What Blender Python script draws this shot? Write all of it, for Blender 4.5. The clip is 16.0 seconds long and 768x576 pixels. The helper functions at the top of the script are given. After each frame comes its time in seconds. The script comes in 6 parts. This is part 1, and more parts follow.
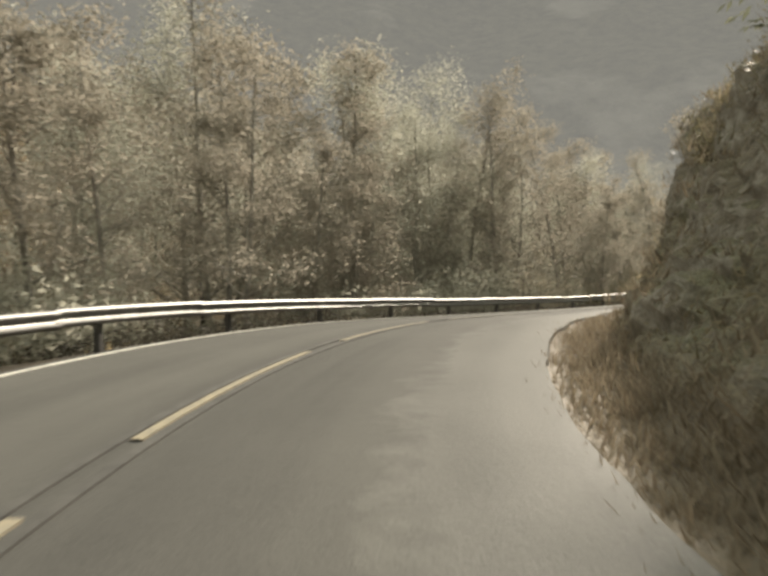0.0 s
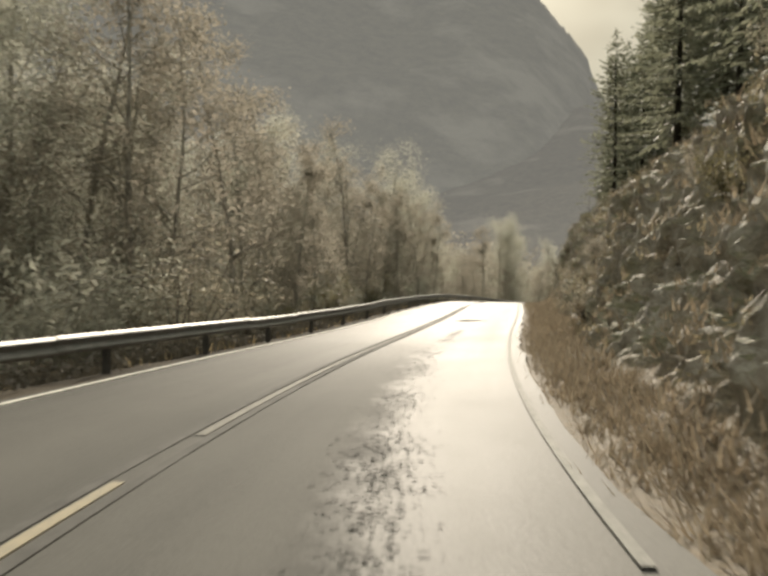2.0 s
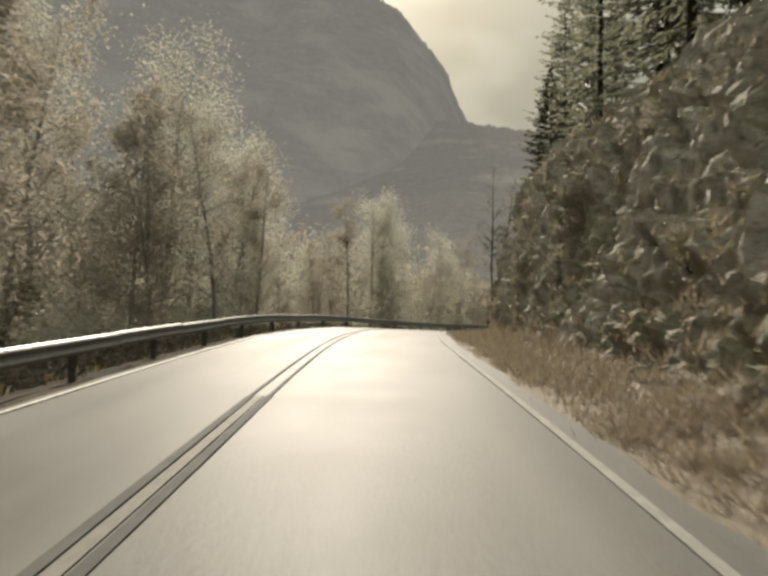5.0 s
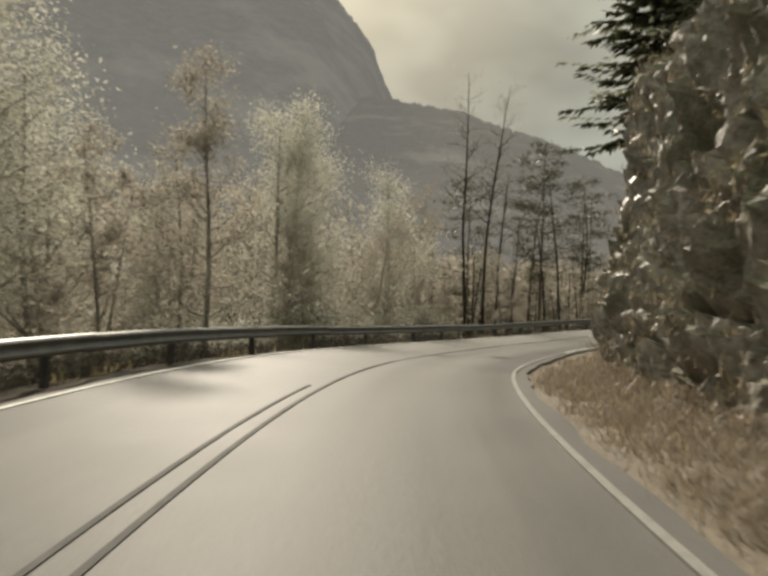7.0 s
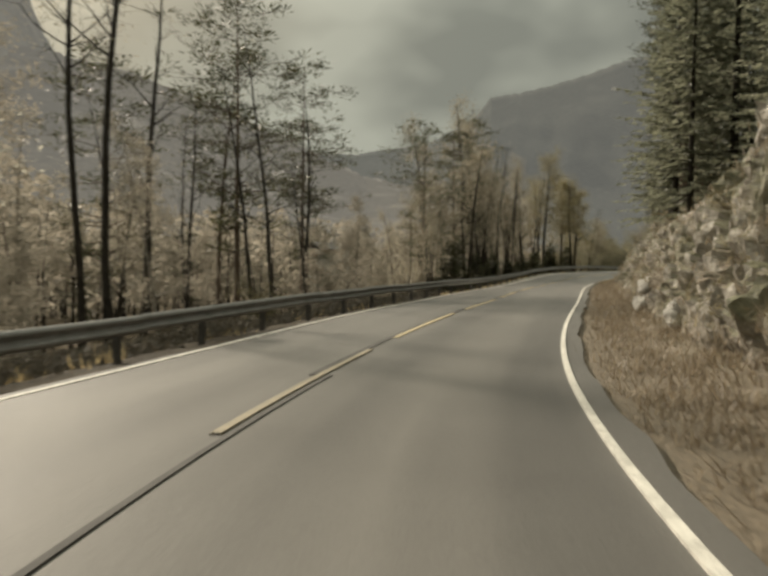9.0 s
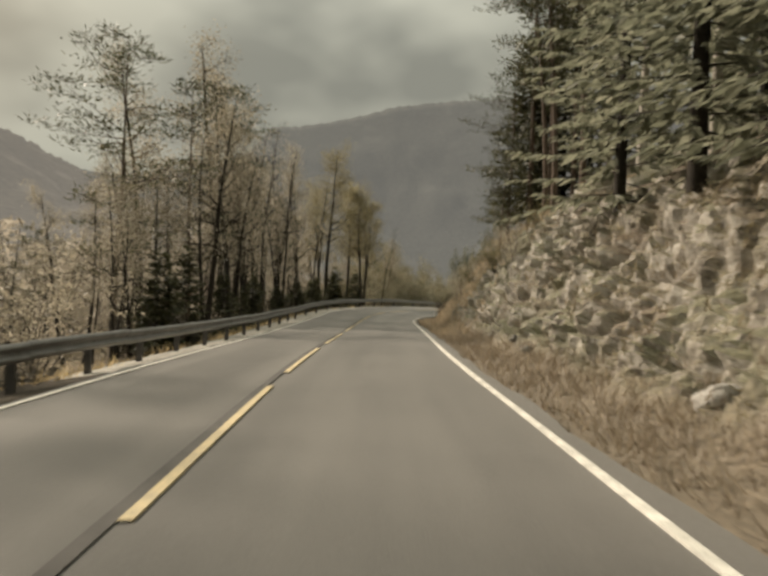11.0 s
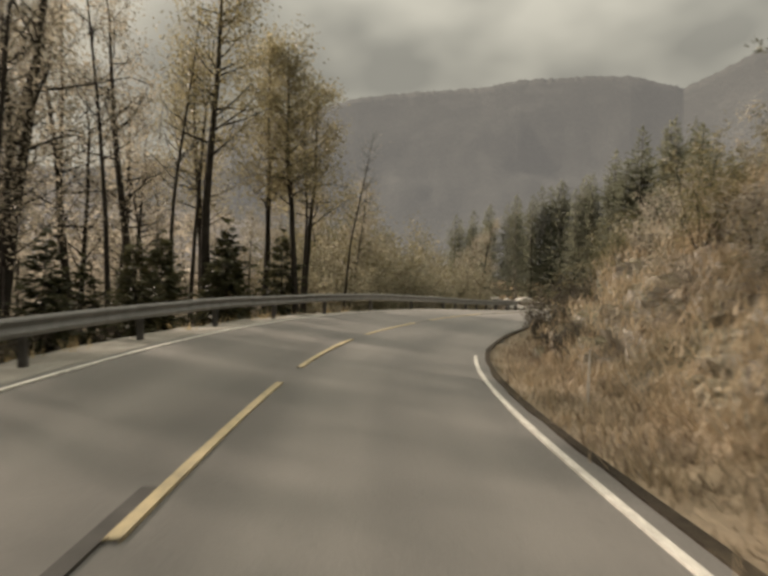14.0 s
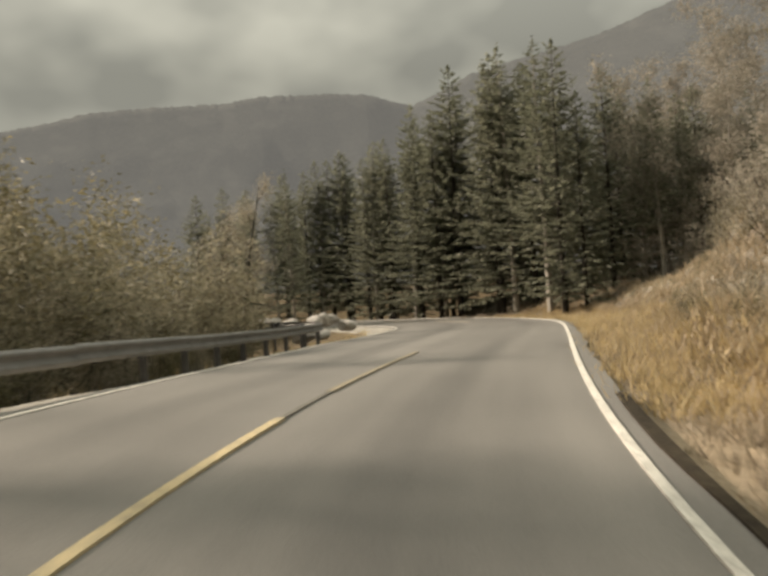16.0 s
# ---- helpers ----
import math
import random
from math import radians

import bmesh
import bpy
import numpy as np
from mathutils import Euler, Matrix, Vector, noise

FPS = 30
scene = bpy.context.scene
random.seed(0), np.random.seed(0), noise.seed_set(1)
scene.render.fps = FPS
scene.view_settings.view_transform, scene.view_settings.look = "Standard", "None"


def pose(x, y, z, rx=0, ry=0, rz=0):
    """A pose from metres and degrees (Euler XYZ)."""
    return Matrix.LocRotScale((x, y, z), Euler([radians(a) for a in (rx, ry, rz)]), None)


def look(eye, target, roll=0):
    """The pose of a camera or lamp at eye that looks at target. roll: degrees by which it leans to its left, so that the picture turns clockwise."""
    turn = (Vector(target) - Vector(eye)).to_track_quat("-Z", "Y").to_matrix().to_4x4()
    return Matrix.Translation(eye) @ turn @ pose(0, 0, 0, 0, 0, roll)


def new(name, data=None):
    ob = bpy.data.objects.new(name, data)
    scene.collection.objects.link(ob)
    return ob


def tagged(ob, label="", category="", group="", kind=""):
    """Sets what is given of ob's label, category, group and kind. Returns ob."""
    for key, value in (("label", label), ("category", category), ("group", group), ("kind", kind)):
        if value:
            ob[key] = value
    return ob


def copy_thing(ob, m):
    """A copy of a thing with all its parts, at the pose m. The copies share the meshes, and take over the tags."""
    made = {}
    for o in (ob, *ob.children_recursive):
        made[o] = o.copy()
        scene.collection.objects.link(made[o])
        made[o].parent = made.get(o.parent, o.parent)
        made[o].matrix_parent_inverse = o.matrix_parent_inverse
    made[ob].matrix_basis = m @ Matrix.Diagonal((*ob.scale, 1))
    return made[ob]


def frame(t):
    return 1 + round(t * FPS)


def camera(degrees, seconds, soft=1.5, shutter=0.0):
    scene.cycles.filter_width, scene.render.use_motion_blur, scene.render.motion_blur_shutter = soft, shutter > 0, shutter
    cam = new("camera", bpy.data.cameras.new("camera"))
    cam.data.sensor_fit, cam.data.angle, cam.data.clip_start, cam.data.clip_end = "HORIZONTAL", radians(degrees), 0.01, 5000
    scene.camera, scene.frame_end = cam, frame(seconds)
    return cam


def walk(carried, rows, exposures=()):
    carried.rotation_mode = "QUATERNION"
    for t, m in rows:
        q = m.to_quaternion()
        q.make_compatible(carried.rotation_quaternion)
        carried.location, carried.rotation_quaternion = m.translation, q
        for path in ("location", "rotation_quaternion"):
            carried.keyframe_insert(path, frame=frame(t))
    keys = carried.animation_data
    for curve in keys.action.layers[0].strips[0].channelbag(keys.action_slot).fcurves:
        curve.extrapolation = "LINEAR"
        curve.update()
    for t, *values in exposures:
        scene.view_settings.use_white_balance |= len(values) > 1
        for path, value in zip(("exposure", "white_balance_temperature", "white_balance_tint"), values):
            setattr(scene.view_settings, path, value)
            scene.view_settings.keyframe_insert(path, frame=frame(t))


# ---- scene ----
# ---------------------------------------------------------------- camera
cam = camera(57.1, 16.0, soft=3.2, shutter=0.22)
PATH = [
    (0, pose(1.60, 2.73, 1.285, 90.07, 1.45, -3.40)),
    (0.5, pose(2.00, 7.73, 1.409, 90.33, 2.06, -10.63)),
    (1, pose(2.96, 12.28, 1.581, 90.10, 1.33, -18.01)),
    (1.5, pose(4.38, 16.49, 1.726, 89.77, -0.64, -24.61)),
    (2, pose(6.32, 20.58, 1.745, 89.45, -1.22, -30.58)),
    (2.5, pose(8.77, 24.65, 1.661, 88.83, -0.53, -34.91)),
    (3, pose(11.81, 28.75, 1.605, 89.41, -0.66, -38.62)),
    (3.5, pose(15.31, 33.00, 1.584, 88.86, -1.02, -40.10)),
    (4, pose(19.07, 37.51, 1.549, 89.48, -0.91, -40.89)),
    (4.5, pose(23.18, 42.22, 1.559, 90.06, -0.41, -41.05)),
    (5, pose(27.57, 47.09, 1.625, 90.52, -0.87, -41.41)),
    (5.5, pose(32.08, 52.17, 1.687, 90.75, -1.68, -41.93)),
    (6, pose(36.67, 57.39, 1.689, 90.57, -2.38, -42.78)),
    (6.5, pose(41.42, 62.62, 1.635, 89.56, -2.15, -44.43)),
    (7, pose(46.44, 67.63, 1.492, 88.92, -1.49, -47.66)),
    (7.5, pose(51.79, 72.28, 1.233, 88.05, -1.45, -52.06)),
    (8, pose(57.44, 76.14, 0.872, 87.06, -1.04, -58.21)),
    (8.5, pose(63.32, 79.15, 0.388, 86.17, -0.62, -64.18)),
    (9, pose(69.49, 81.47, 0.040, 87.18, -0.41, -72.69)),
    (9.5, pose(75.83, 83.03, -0.163, 88.59, -0.52, -80.28)),
    (10, pose(82.08, 83.89, -0.253, 89.62, -1.53, -85.38)),
    (10.5, pose(88.29, 84.07, -0.266, 89.91, -2.18, -89.18)),
    (11, pose(94.53, 84.10, -0.331, 90.02, -2.20, -90.65)),
    (11.5, pose(100.81, 84.20, -0.393, 90.00, -2.00, -91.23)),
    (12, pose(107.21, 84.33, -0.461, 89.73, -1.77, -91.73)),
    (12.5, pose(113.81, 84.29, -0.563, 88.97, -1.60, -92.32)),
    (13, pose(120.70, 84.04, -0.668, 89.12, -1.24, -92.87)),
    (13.5, pose(127.83, 83.84, -0.775, 89.25, -0.90, -92.74)),
    (14, pose(135.01, 83.59, -0.898, 89.55, -1.19, -93.46)),
    (14.5, pose(141.82, 83.05, -1.014, 89.06, -0.29, -95.91)),
    (15, pose(148.40, 82.23, -1.101, 89.61, 1.72, -99.98)),
    (15.5, pose(154.69, 80.95, -1.162, 89.55, 2.93, -105.75)),
    (16, pose(160.94, 78.76, -1.129, 90.49, 3.59, -113.02)),
]
walk(cam, PATH, [(0, 0.44, 6500, 10), (1.5, 0.22, 6500, 10), (4, 0.18, 6500, 10), (7, 0.08, 6500, 10), (8.5, 0.0, 6600, 9), (9.5, 0.1, 6700, 10), (10.2, 0.12, 6750, 11), (12.5, 0.42, 6850, 17), (13.5, 0.36, 6850, 18), (14.5, 0.33, 6850, 18), (16, 0.27, 6800, 15)])

# ---------------------------------------------------------------- light
SUN_EL, SUN_AZ = radians(32), radians(35)
to_sun = Vector((math.sin(SUN_AZ) * math.cos(SUN_EL), math.cos(SUN_AZ) * math.cos(SUN_EL), math.sin(SUN_EL)))
sun = new("sun", bpy.data.lights.new("sun", "SUN"))
sun.data.energy, sun.data.angle, sun.data.color = 5.4, radians(3.0), (1.0, 0.89, 0.73)
sun.matrix_world = look(to_sun * 100, (0, 0, 0))

world = bpy.data.worlds.new("world")
scene.world = world
world.use_nodes = True
wn, wl = world.node_tree.nodes, world.node_tree.links
wn.clear()
w_out, w_bg = wn.new("ShaderNodeOutputWorld"), wn.new("ShaderNodeBackground")
w_sky = wn.new("ShaderNodeTexSky")
w_sky.sky_type, w_sky.sun_disc = "NISHITA", False
w_sky.sun_elevation, w_sky.sun_rotation = SUN_EL, SUN_AZ
w_sky.air_density, w_sky.dust_density = 1.4, 3.0
w_co, w_map = wn.new("ShaderNodeTexCoord"), wn.new("ShaderNodeMapping")
w_map.inputs["Scale"].default_value = (1.5, 1.5, 2.6)
w_noise = wn.new("ShaderNodeTexNoise")
w_noise.inputs["Scale"].default_value, w_noise.inputs["Detail"].default_value = 3.0, 2.6
w_noise.inputs["Roughness"].default_value = 0.5
w_mask, w_shade = wn.new("ShaderNodeValToRGB"), wn.new("ShaderNodeValToRGB")
w_mask.color_ramp.elements[0].position, w_mask.color_ramp.elements[1].position = 0.04, 0.22
w_shade.color_ramp.elements[0].position, w_shade.color_ramp.elements[1].position = 0.38, 0.62
w_shade.color_ramp.elements[0].color, w_shade.color_ramp.elements[1].color = (4.9, 5.05, 4.25, 1), (2.85, 2.98, 2.56, 1)
w_mix = wn.new("ShaderNodeMix")
w_mix.data_type = "RGBA"
wl.new(w_co.outputs["Generated"], w_map.inputs["Vector"])
wl.new(w_map.outputs["Vector"], w_noise.inputs["Vector"])
wl.new(w_noise.outputs["Fac"], w_mask.inputs["Fac"])
wl.new(w_noise.outputs["Fac"], w_shade.inputs["Fac"])
wl.new(w_mask.outputs["Color"], w_mix.inputs["Factor"])
wl.new(w_sky.outputs["Color"], w_mix.inputs["A"])
wl.new(w_shade.outputs["Color"], w_mix.inputs["B"])
# an overcast sky grows brighter towards the zenith
w_sep, w_zen, w_mul = wn.new("ShaderNodeSeparateXYZ"), wn.new("ShaderNodeMapRange"), wn.new("ShaderNodeVectorMath")
w_zen.inputs["From Min"].default_value, w_zen.inputs["From Max"].default_value = 0.3, 1.0
w_zen.inputs["To Min"].default_value, w_zen.inputs["To Max"].default_value = 0.78, 2.6
w_mul.operation = "SCALE"
wl.new(w_co.outputs["Generated"], w_sep.inputs["Vector"])
wl.new(w_sep.outputs["Z"], w_zen.inputs["Value"])
wl.new(w_mix.outputs["Result"], w_mul.inputs[0])
wl.new(w_zen.outputs["Result"], w_mul.inputs["Scale"])
# thin cloud glows round the sun
w_dot, w_pow, w_glow = wn.new("ShaderNodeVectorMath"), wn.new("ShaderNodeMath"), wn.new("ShaderNodeMix")
w_dot.operation, w_pow.operation = "DOT_PRODUCT", "POWER"
w_dot.inputs[1].default_value = to_sun
w_pow.inputs[1].default_value, w_pow.use_clamp = 14.0, True
w_glow.data_type, w_glow.blend_type = "RGBA", "ADD"
w_glow.inputs["B"].default_value = (6.5, 5.2, 3.4, 1)
wl.new(w_co.outputs["Generated"], w_dot.inputs[0])
wl.new(w_dot.outputs["Value"], w_pow.inputs[0])
wl.new(w_pow.outputs["Value"], w_glow.inputs["Factor"])
wl.new(w_mul.outputs["Vector"], w_glow.inputs["A"])
wl.new(w_glow.outputs["Result"], w_bg.inputs["Color"])
w_bg.inputs["Strength"].default_value = 0.1
wl.new(w_bg.outputs["Background"], w_out.inputs["Surface"])

# ---------------------------------------------------------------- the road's line: heading, height and cross slope every 8 m
KNOT0, KNOT = -12.0, 8.0
HEADING = [27.12, 13.54, 0.09, -13.68, -26.75, -35.18, -39.40, -41.63, -42.51, -41.56, -41.36, -42.92, -46.57, -51.39, -58.22, -67.79, -77.99, -85.38, -89.59, -89.43, -89.48, -91.01, -91.68, -91.40, -91.86, -94.16, -100.76, -111.28, -121.78, -126.38, -126.42, -124.32, -114.33, -96.54, -78.79, -63.03, -51.25, -43.45, -39.62, -37.77]
HEIGHT = [-0.400, -0.177, 0.024, 0.319, 0.454, 0.311, 0.197, 0.123, 0.148, 0.241, 0.279, 0.245, 0.156, -0.104, -0.502, -1.022, -1.381, -1.588, -1.631, -1.727, -1.825, -1.947, -2.088, -2.200, -2.311, -2.360, -2.376, -2.374, -2.300, -2.376, -2.535, -2.749, -2.969, -3.120, -3.201, -3.234, -3.233, -3.209, -3.154, -3.098]
CROSS = [0.0176, 0.0275, 0.0358, 0.0305, -0.0010, -0.0122, -0.0282, -0.0373, -0.0400, -0.0391, -0.0390, -0.0293, -0.0123, 0.0049, 0.0163, 0.0184, -0.0068, -0.0218, -0.0267, -0.0292, -0.0394, -0.0444, -0.0382, -0.0155, 0.0127, 0.0494, 0.0770, 0.0863, 0.0518, -0.0008, -0.0163, -0.0153, -0.0073, -0.0019, -0.0002, 0.0008, -0.0001, -0.0010, -0.0020, -0.0050]
N_KNOT = len(HEADING)


def spline(values, at):
    """Natural cubic spline through the knots."""
    v = np.array(values, float)
    a, r = np.eye(N_KNOT), np.zeros(N_KNOT)
    for i in range(1, N_KNOT - 1):
        a[i, i - 1:i + 2] = (1, 4, 1)
        r[i] = 6 * (v[i - 1] - 2 * v[i] + v[i + 1]) / KNOT ** 2
    m = np.linalg.solve(a, r)
    i = np.clip(((at - KNOT0) // KNOT).astype(int), 0, N_KNOT - 2)
    b = (at - KNOT0) / KNOT - i
    c = 1 - b
    return c * v[i] + b * v[i + 1] + ((c ** 3 - c) * m[i] + (b ** 3 - b) * m[i + 1]) * KNOT ** 2 / 6


LINE_S = np.arange(-12.0, 300.5, 1.0)
LINE_H = np.radians(spline(HEADING, LINE_S))
LINE_Z = spline(HEIGHT, LINE_S)
LINE_B = spline(CROSS, LINE_S)
_dx, _dy = -np.sin(LINE_H), np.cos(LINE_H)
LINE_X = np.concatenate([[0], np.cumsum((_dx[1:] + _dx[:-1]) / 2)])
LINE_Y = np.concatenate([[0], np.cumsum((_dy[1:] + _dy[:-1]) / 2)])
LINE_X, LINE_Y = LINE_X - LINE_X[12], LINE_Y - LINE_Y[12]


def at_line(s, l, h=0.0, tilt=True):
    """World points at the distance s along the road, l to its right and h above it (arrays)."""
    s, l, h = np.broadcast_arrays(np.asarray(s, float), np.asarray(l, float), np.asarray(h, float))
    a = np.interp(s, LINE_S, LINE_H)
    x = np.interp(s, LINE_S, LINE_X) + np.cos(a) * l
    y = np.interp(s, LINE_S, LINE_Y) + np.sin(a) * l
    z = np.interp(s, LINE_S, LINE_Z) + h
    if tilt:
        z = z - np.interp(s, LINE_S, LINE_B) * np.clip(l, -5, 5)
    return np.stack([x, y, z], -1)


def to_line(x, y):
    """The nearest place along the road and the distance to its right (arrays)."""
    x, y = np.asarray(x, float), np.asarray(y, float)
    s, l = np.empty(x.shape), np.empty(x.shape)
    for i in range(0, x.size, 4000):
        q = slice(i, i + 4000)
        d = (x.flat[q][:, None] - LINE_X) ** 2 + (y.flat[q][:, None] - LINE_Y) ** 2
        k = d.argmin(1)
        side = (x.flat[q] - LINE_X[k]) * np.cos(LINE_H[k]) + (y.flat[q] - LINE_Y[k]) * np.sin(LINE_H[k])
        s.flat[q], l.flat[q] = LINE_S[k], np.sign(side) * np.sqrt(d[np.arange(len(k)), k])
    return s, l


# ---------------------------------------------------------------- noise for shapes
def _hash(i, j, k, seed):
    n = (i * 374761393 + j * 668265263 + k * 2147483647 + seed * 974711) & 0x7FFFFFFF
    n = ((n ^ (n >> 13)) * 1274126177) & 0x7FFFFFFF
    return ((n ^ (n >> 16)) & 0xFFFF) / 65535.0


def vnoise(p, seed=0):
    """Smooth noise from -1 to 1 at the points p (n x 3)."""
    p = np.asarray(p, float)
    i = np.floor(p).astype(np.int64)
    f = p - i
    f = f * f * (3 - 2 * f)
    out = 0
    for a in (0, 1):
        for b in (0, 1):
            for c in (0, 1):
                w = (f[..., 0] if a else 1 - f[..., 0]) * (f[..., 1] if b else 1 - f[..., 1]) * (f[..., 2] if c else 1 - f[..., 2])
                out = out + w * _hash(i[..., 0] + a, i[..., 1] + b, i[..., 2] + c, seed)
    return out * 2 - 1


def fbm(p, octaves=4, seed=0, ridge=False):
    out, amp, tot = 0, 1.0, 0
    p = np.asarray(p, float)
    for o in range(octaves):
        n = vnoise(p, seed + o * 17)
        out, tot = out + amp * ((1 - 2 * np.abs(n)) if ridge else n), tot + amp
        p, amp = p * 2.03 + 5.1, amp * 0.5
    return out / tot


# ---------------------------------------------------------------- materials
def material(name, rough=0.8, metal=0.0, spec=0.5):
    m = bpy.data.materials.new(name)
    m.use_nodes = True
    b = m.node_tree.nodes["Principled BSDF"]
    b.inputs["Roughness"].default_value, b.inputs["Metallic"].default_value = rough, metal
    b.inputs["Specular IOR Level"].default_value = spec
    return m, m.node_tree.nodes, m.node_tree.links, b


def tex(nodes, links, scale, detail=4, rough=0.6, coord=None, stretch=None):
    n = nodes.new("ShaderNodeTexNoise")
    n.inputs["Scale"].default_value, n.inputs["Detail"].default_value, n.inputs["Roughness"].default_value = scale, detail, rough
    if coord is not None:
        src = coord
        if stretch:
            mp = nodes.new("ShaderNodeMapping")
            mp.inputs["Scale"].default_value = stretch
            links.new(coord, mp.inputs["Vector"])
            src = mp.outputs["Vector"]
        links.new(src, n.inputs["Vector"])
    return n.outputs["Fac"]


def ramp(nodes, links, fac, stops):
    r = nodes.new("ShaderNodeValToRGB")
    e = r.color_ramp.elements
    e[0].position, e[0].color = stops[0][0], (*stops[0][1], 1)
    e[1].position, e[1].color = stops[-1][0], (*stops[-1][1], 1)
    for pos, col in stops[1:-1]:
        e.new(pos).color = (*col, 1)
    links.new(fac, r.inputs["Fac"])
    return r.outputs["Color"]


def mix(nodes, links, fac, a, b, mode="MIX"):
    n = nodes.new("ShaderNodeMix")
    n.data_type, n.blend_type = "RGBA", mode
    for key, v in (("Factor", fac), ("A", a), ("B", b)):
        if isinstance(v, (int, float)):
            n.inputs[key].default_value = v
        elif isinstance(v, tuple):
            n.inputs[key].default_value = (*v, 1)
        else:
            links.new(v, n.inputs[key])
    return n.outputs["Result"]


def bump(nodes, links, b, height, strength=0.5, dist=0.05):
    n = nodes.new("ShaderNodeBump")
    n.inputs["Strength"].default_value, n.inputs["Distance"].default_value = strength, dist
    links.new(height, n.inputs["Height"])
    links.new(n.outputs["Normal"], b.inputs["Normal"])


def obj_coord(nodes):
    return nodes.new("ShaderNodeTexCoord").outputs["Object"]


def uv_coord(nodes):
    return nodes.new("ShaderNodeTexCoord").outputs["UV"]


def noise_mat(name, dark, light, scale, fine, rough=0.85, bump_s=0.5, bump_d=0.03, metal=0.0, spec=0.4):
    m, n, k, b = material(name, rough, metal, spec)
    c = obj_coord(n)
    big, small = tex(n, k, scale, 5, 0.6, c), tex(n, k, fine, 4, 0.6, c)
    col = ramp(n, k, big, [(0.3, dark), (0.72, light)])
    col = mix(n, k, 0.35, col, ramp(n, k, small, [(0.25, tuple(v * 0.45 for v in dark)), (0.75, light)]))
    k.new(col, b.inputs["Base Color"])
    bump(n, k, b, small, bump_s, bump_d)
    return m


def asphalt_mat():
    m, n, k, b = material("asphalt", 0.8, 0, 0.3)
    u, c = uv_coord(n), obj_coord(n)
    lanes = tex(n, k, 1.0, 3, 0.5, u, (0.9, 0.03, 1))
    patches = tex(n, k, 0.35, 5, 0.6, c)
    grain, stones = tex(n, k, 90, 2, 0.5, c), tex(n, k, 18, 3, 0.6, c)
    col = ramp(n, k, patches, [(0.3, (0.088, 0.084, 0.079)), (0.7, (0.19, 0.182, 0.168))])
    col = mix(n, k, 0.65, col, ramp(n, k, lanes, [(0.32, (0.08, 0.077, 0.073)), (0.66, (0.21, 0.2, 0.184))]))
    col = mix(n, k, 0.3, col, ramp(n, k, grain, [(0.3, (0.05, 0.049, 0.047)), (0.75, (0.29, 0.28, 0.262))]))
    # older, coarser surface on the first stretch, along a ragged seam in the lane
    def fit(v, a0, a1, b0, b1):
        q = n.new("ShaderNodeMapRange")
        for key, val in zip(("From Min", "From Max", "To Min", "To Max"), (a0, a1, b0, b1)):
            q.inputs[key].default_value = val
        k.new(v, q.inputs["Value"])
        return q.outputs["Result"]

    def calc(op, x, y):
        q = n.new("ShaderNodeMath")
        q.operation = op
        k.new(x, q.inputs[0])
        k.new(y, q.inputs[1])
        return q.outputs[0]

    sep = n.new("ShaderNodeSeparateXYZ")
    k.new(u, sep.inputs["Vector"])
    seam = calc("SUBTRACT", sep.outputs["X"], fit(sep.outputs["Y"], 44, 56, 0.0, -1.3))
    seam = calc("SUBTRACT", seam, fit(sep.outputs["Y"], 12, 36, 2.0, 1.4))
    seam = calc("ADD", seam, fit(tex(n, k, 1.3, 5, 0.65, c), 0.2, 0.8, -0.4, 0.4))
    old = calc("MULTIPLY", fit(seam, -0.2, 0.2, 1, 0), fit(sep.outputs["Y"], 30, 44, 1, 0))
    col = mix(n, k, old, col, mix(n, k, 1.0, col, (0.7, 0.7, 0.7), "MULTIPLY"))
    # tone by distance: paler newer surface past 120, also offsetting glare and tree shade
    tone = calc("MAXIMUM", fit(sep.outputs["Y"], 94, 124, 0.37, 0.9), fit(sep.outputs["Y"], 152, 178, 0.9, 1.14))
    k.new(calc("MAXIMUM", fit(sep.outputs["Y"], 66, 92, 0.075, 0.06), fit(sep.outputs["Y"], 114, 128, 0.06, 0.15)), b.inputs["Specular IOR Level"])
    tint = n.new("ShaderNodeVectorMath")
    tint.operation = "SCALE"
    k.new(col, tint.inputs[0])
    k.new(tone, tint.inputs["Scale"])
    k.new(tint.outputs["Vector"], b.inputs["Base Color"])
    r = ramp(n, k, mix(n, k, 0.5, lanes, patches), [(0.35, (0.46, 0.46, 0.46)), (0.65, (0.6, 0.6, 0.6))])
    r = mix(n, k, old, r, (0.76, 0.76, 0.76))
    k.new(r, b.inputs["Roughness"])
    bump(n, k, b, mix(n, k, 0.4, stones, grain), 0.5, 0.014)
    return m


def paint_mat(name, col, worn):
    m, n, k, b = material(name, 0.75, 0, 0.2)
    c = obj_coord(n)
    wear = ramp(n, k, mix(n, k, 0.5, tex(n, k, 6, 5, 0.7, c), tex(n, k, 40, 3, 0.7, c)), [(0.42, (1, 1, 1)), (0.66, (0, 0, 0))])
    k.new(mix(n, k, wear, worn, col), b.inputs["Base Color"])
    bump(n, k, b, tex(n, k, 60, 2, 0.5, c), 0.3, 0.01)
    return m


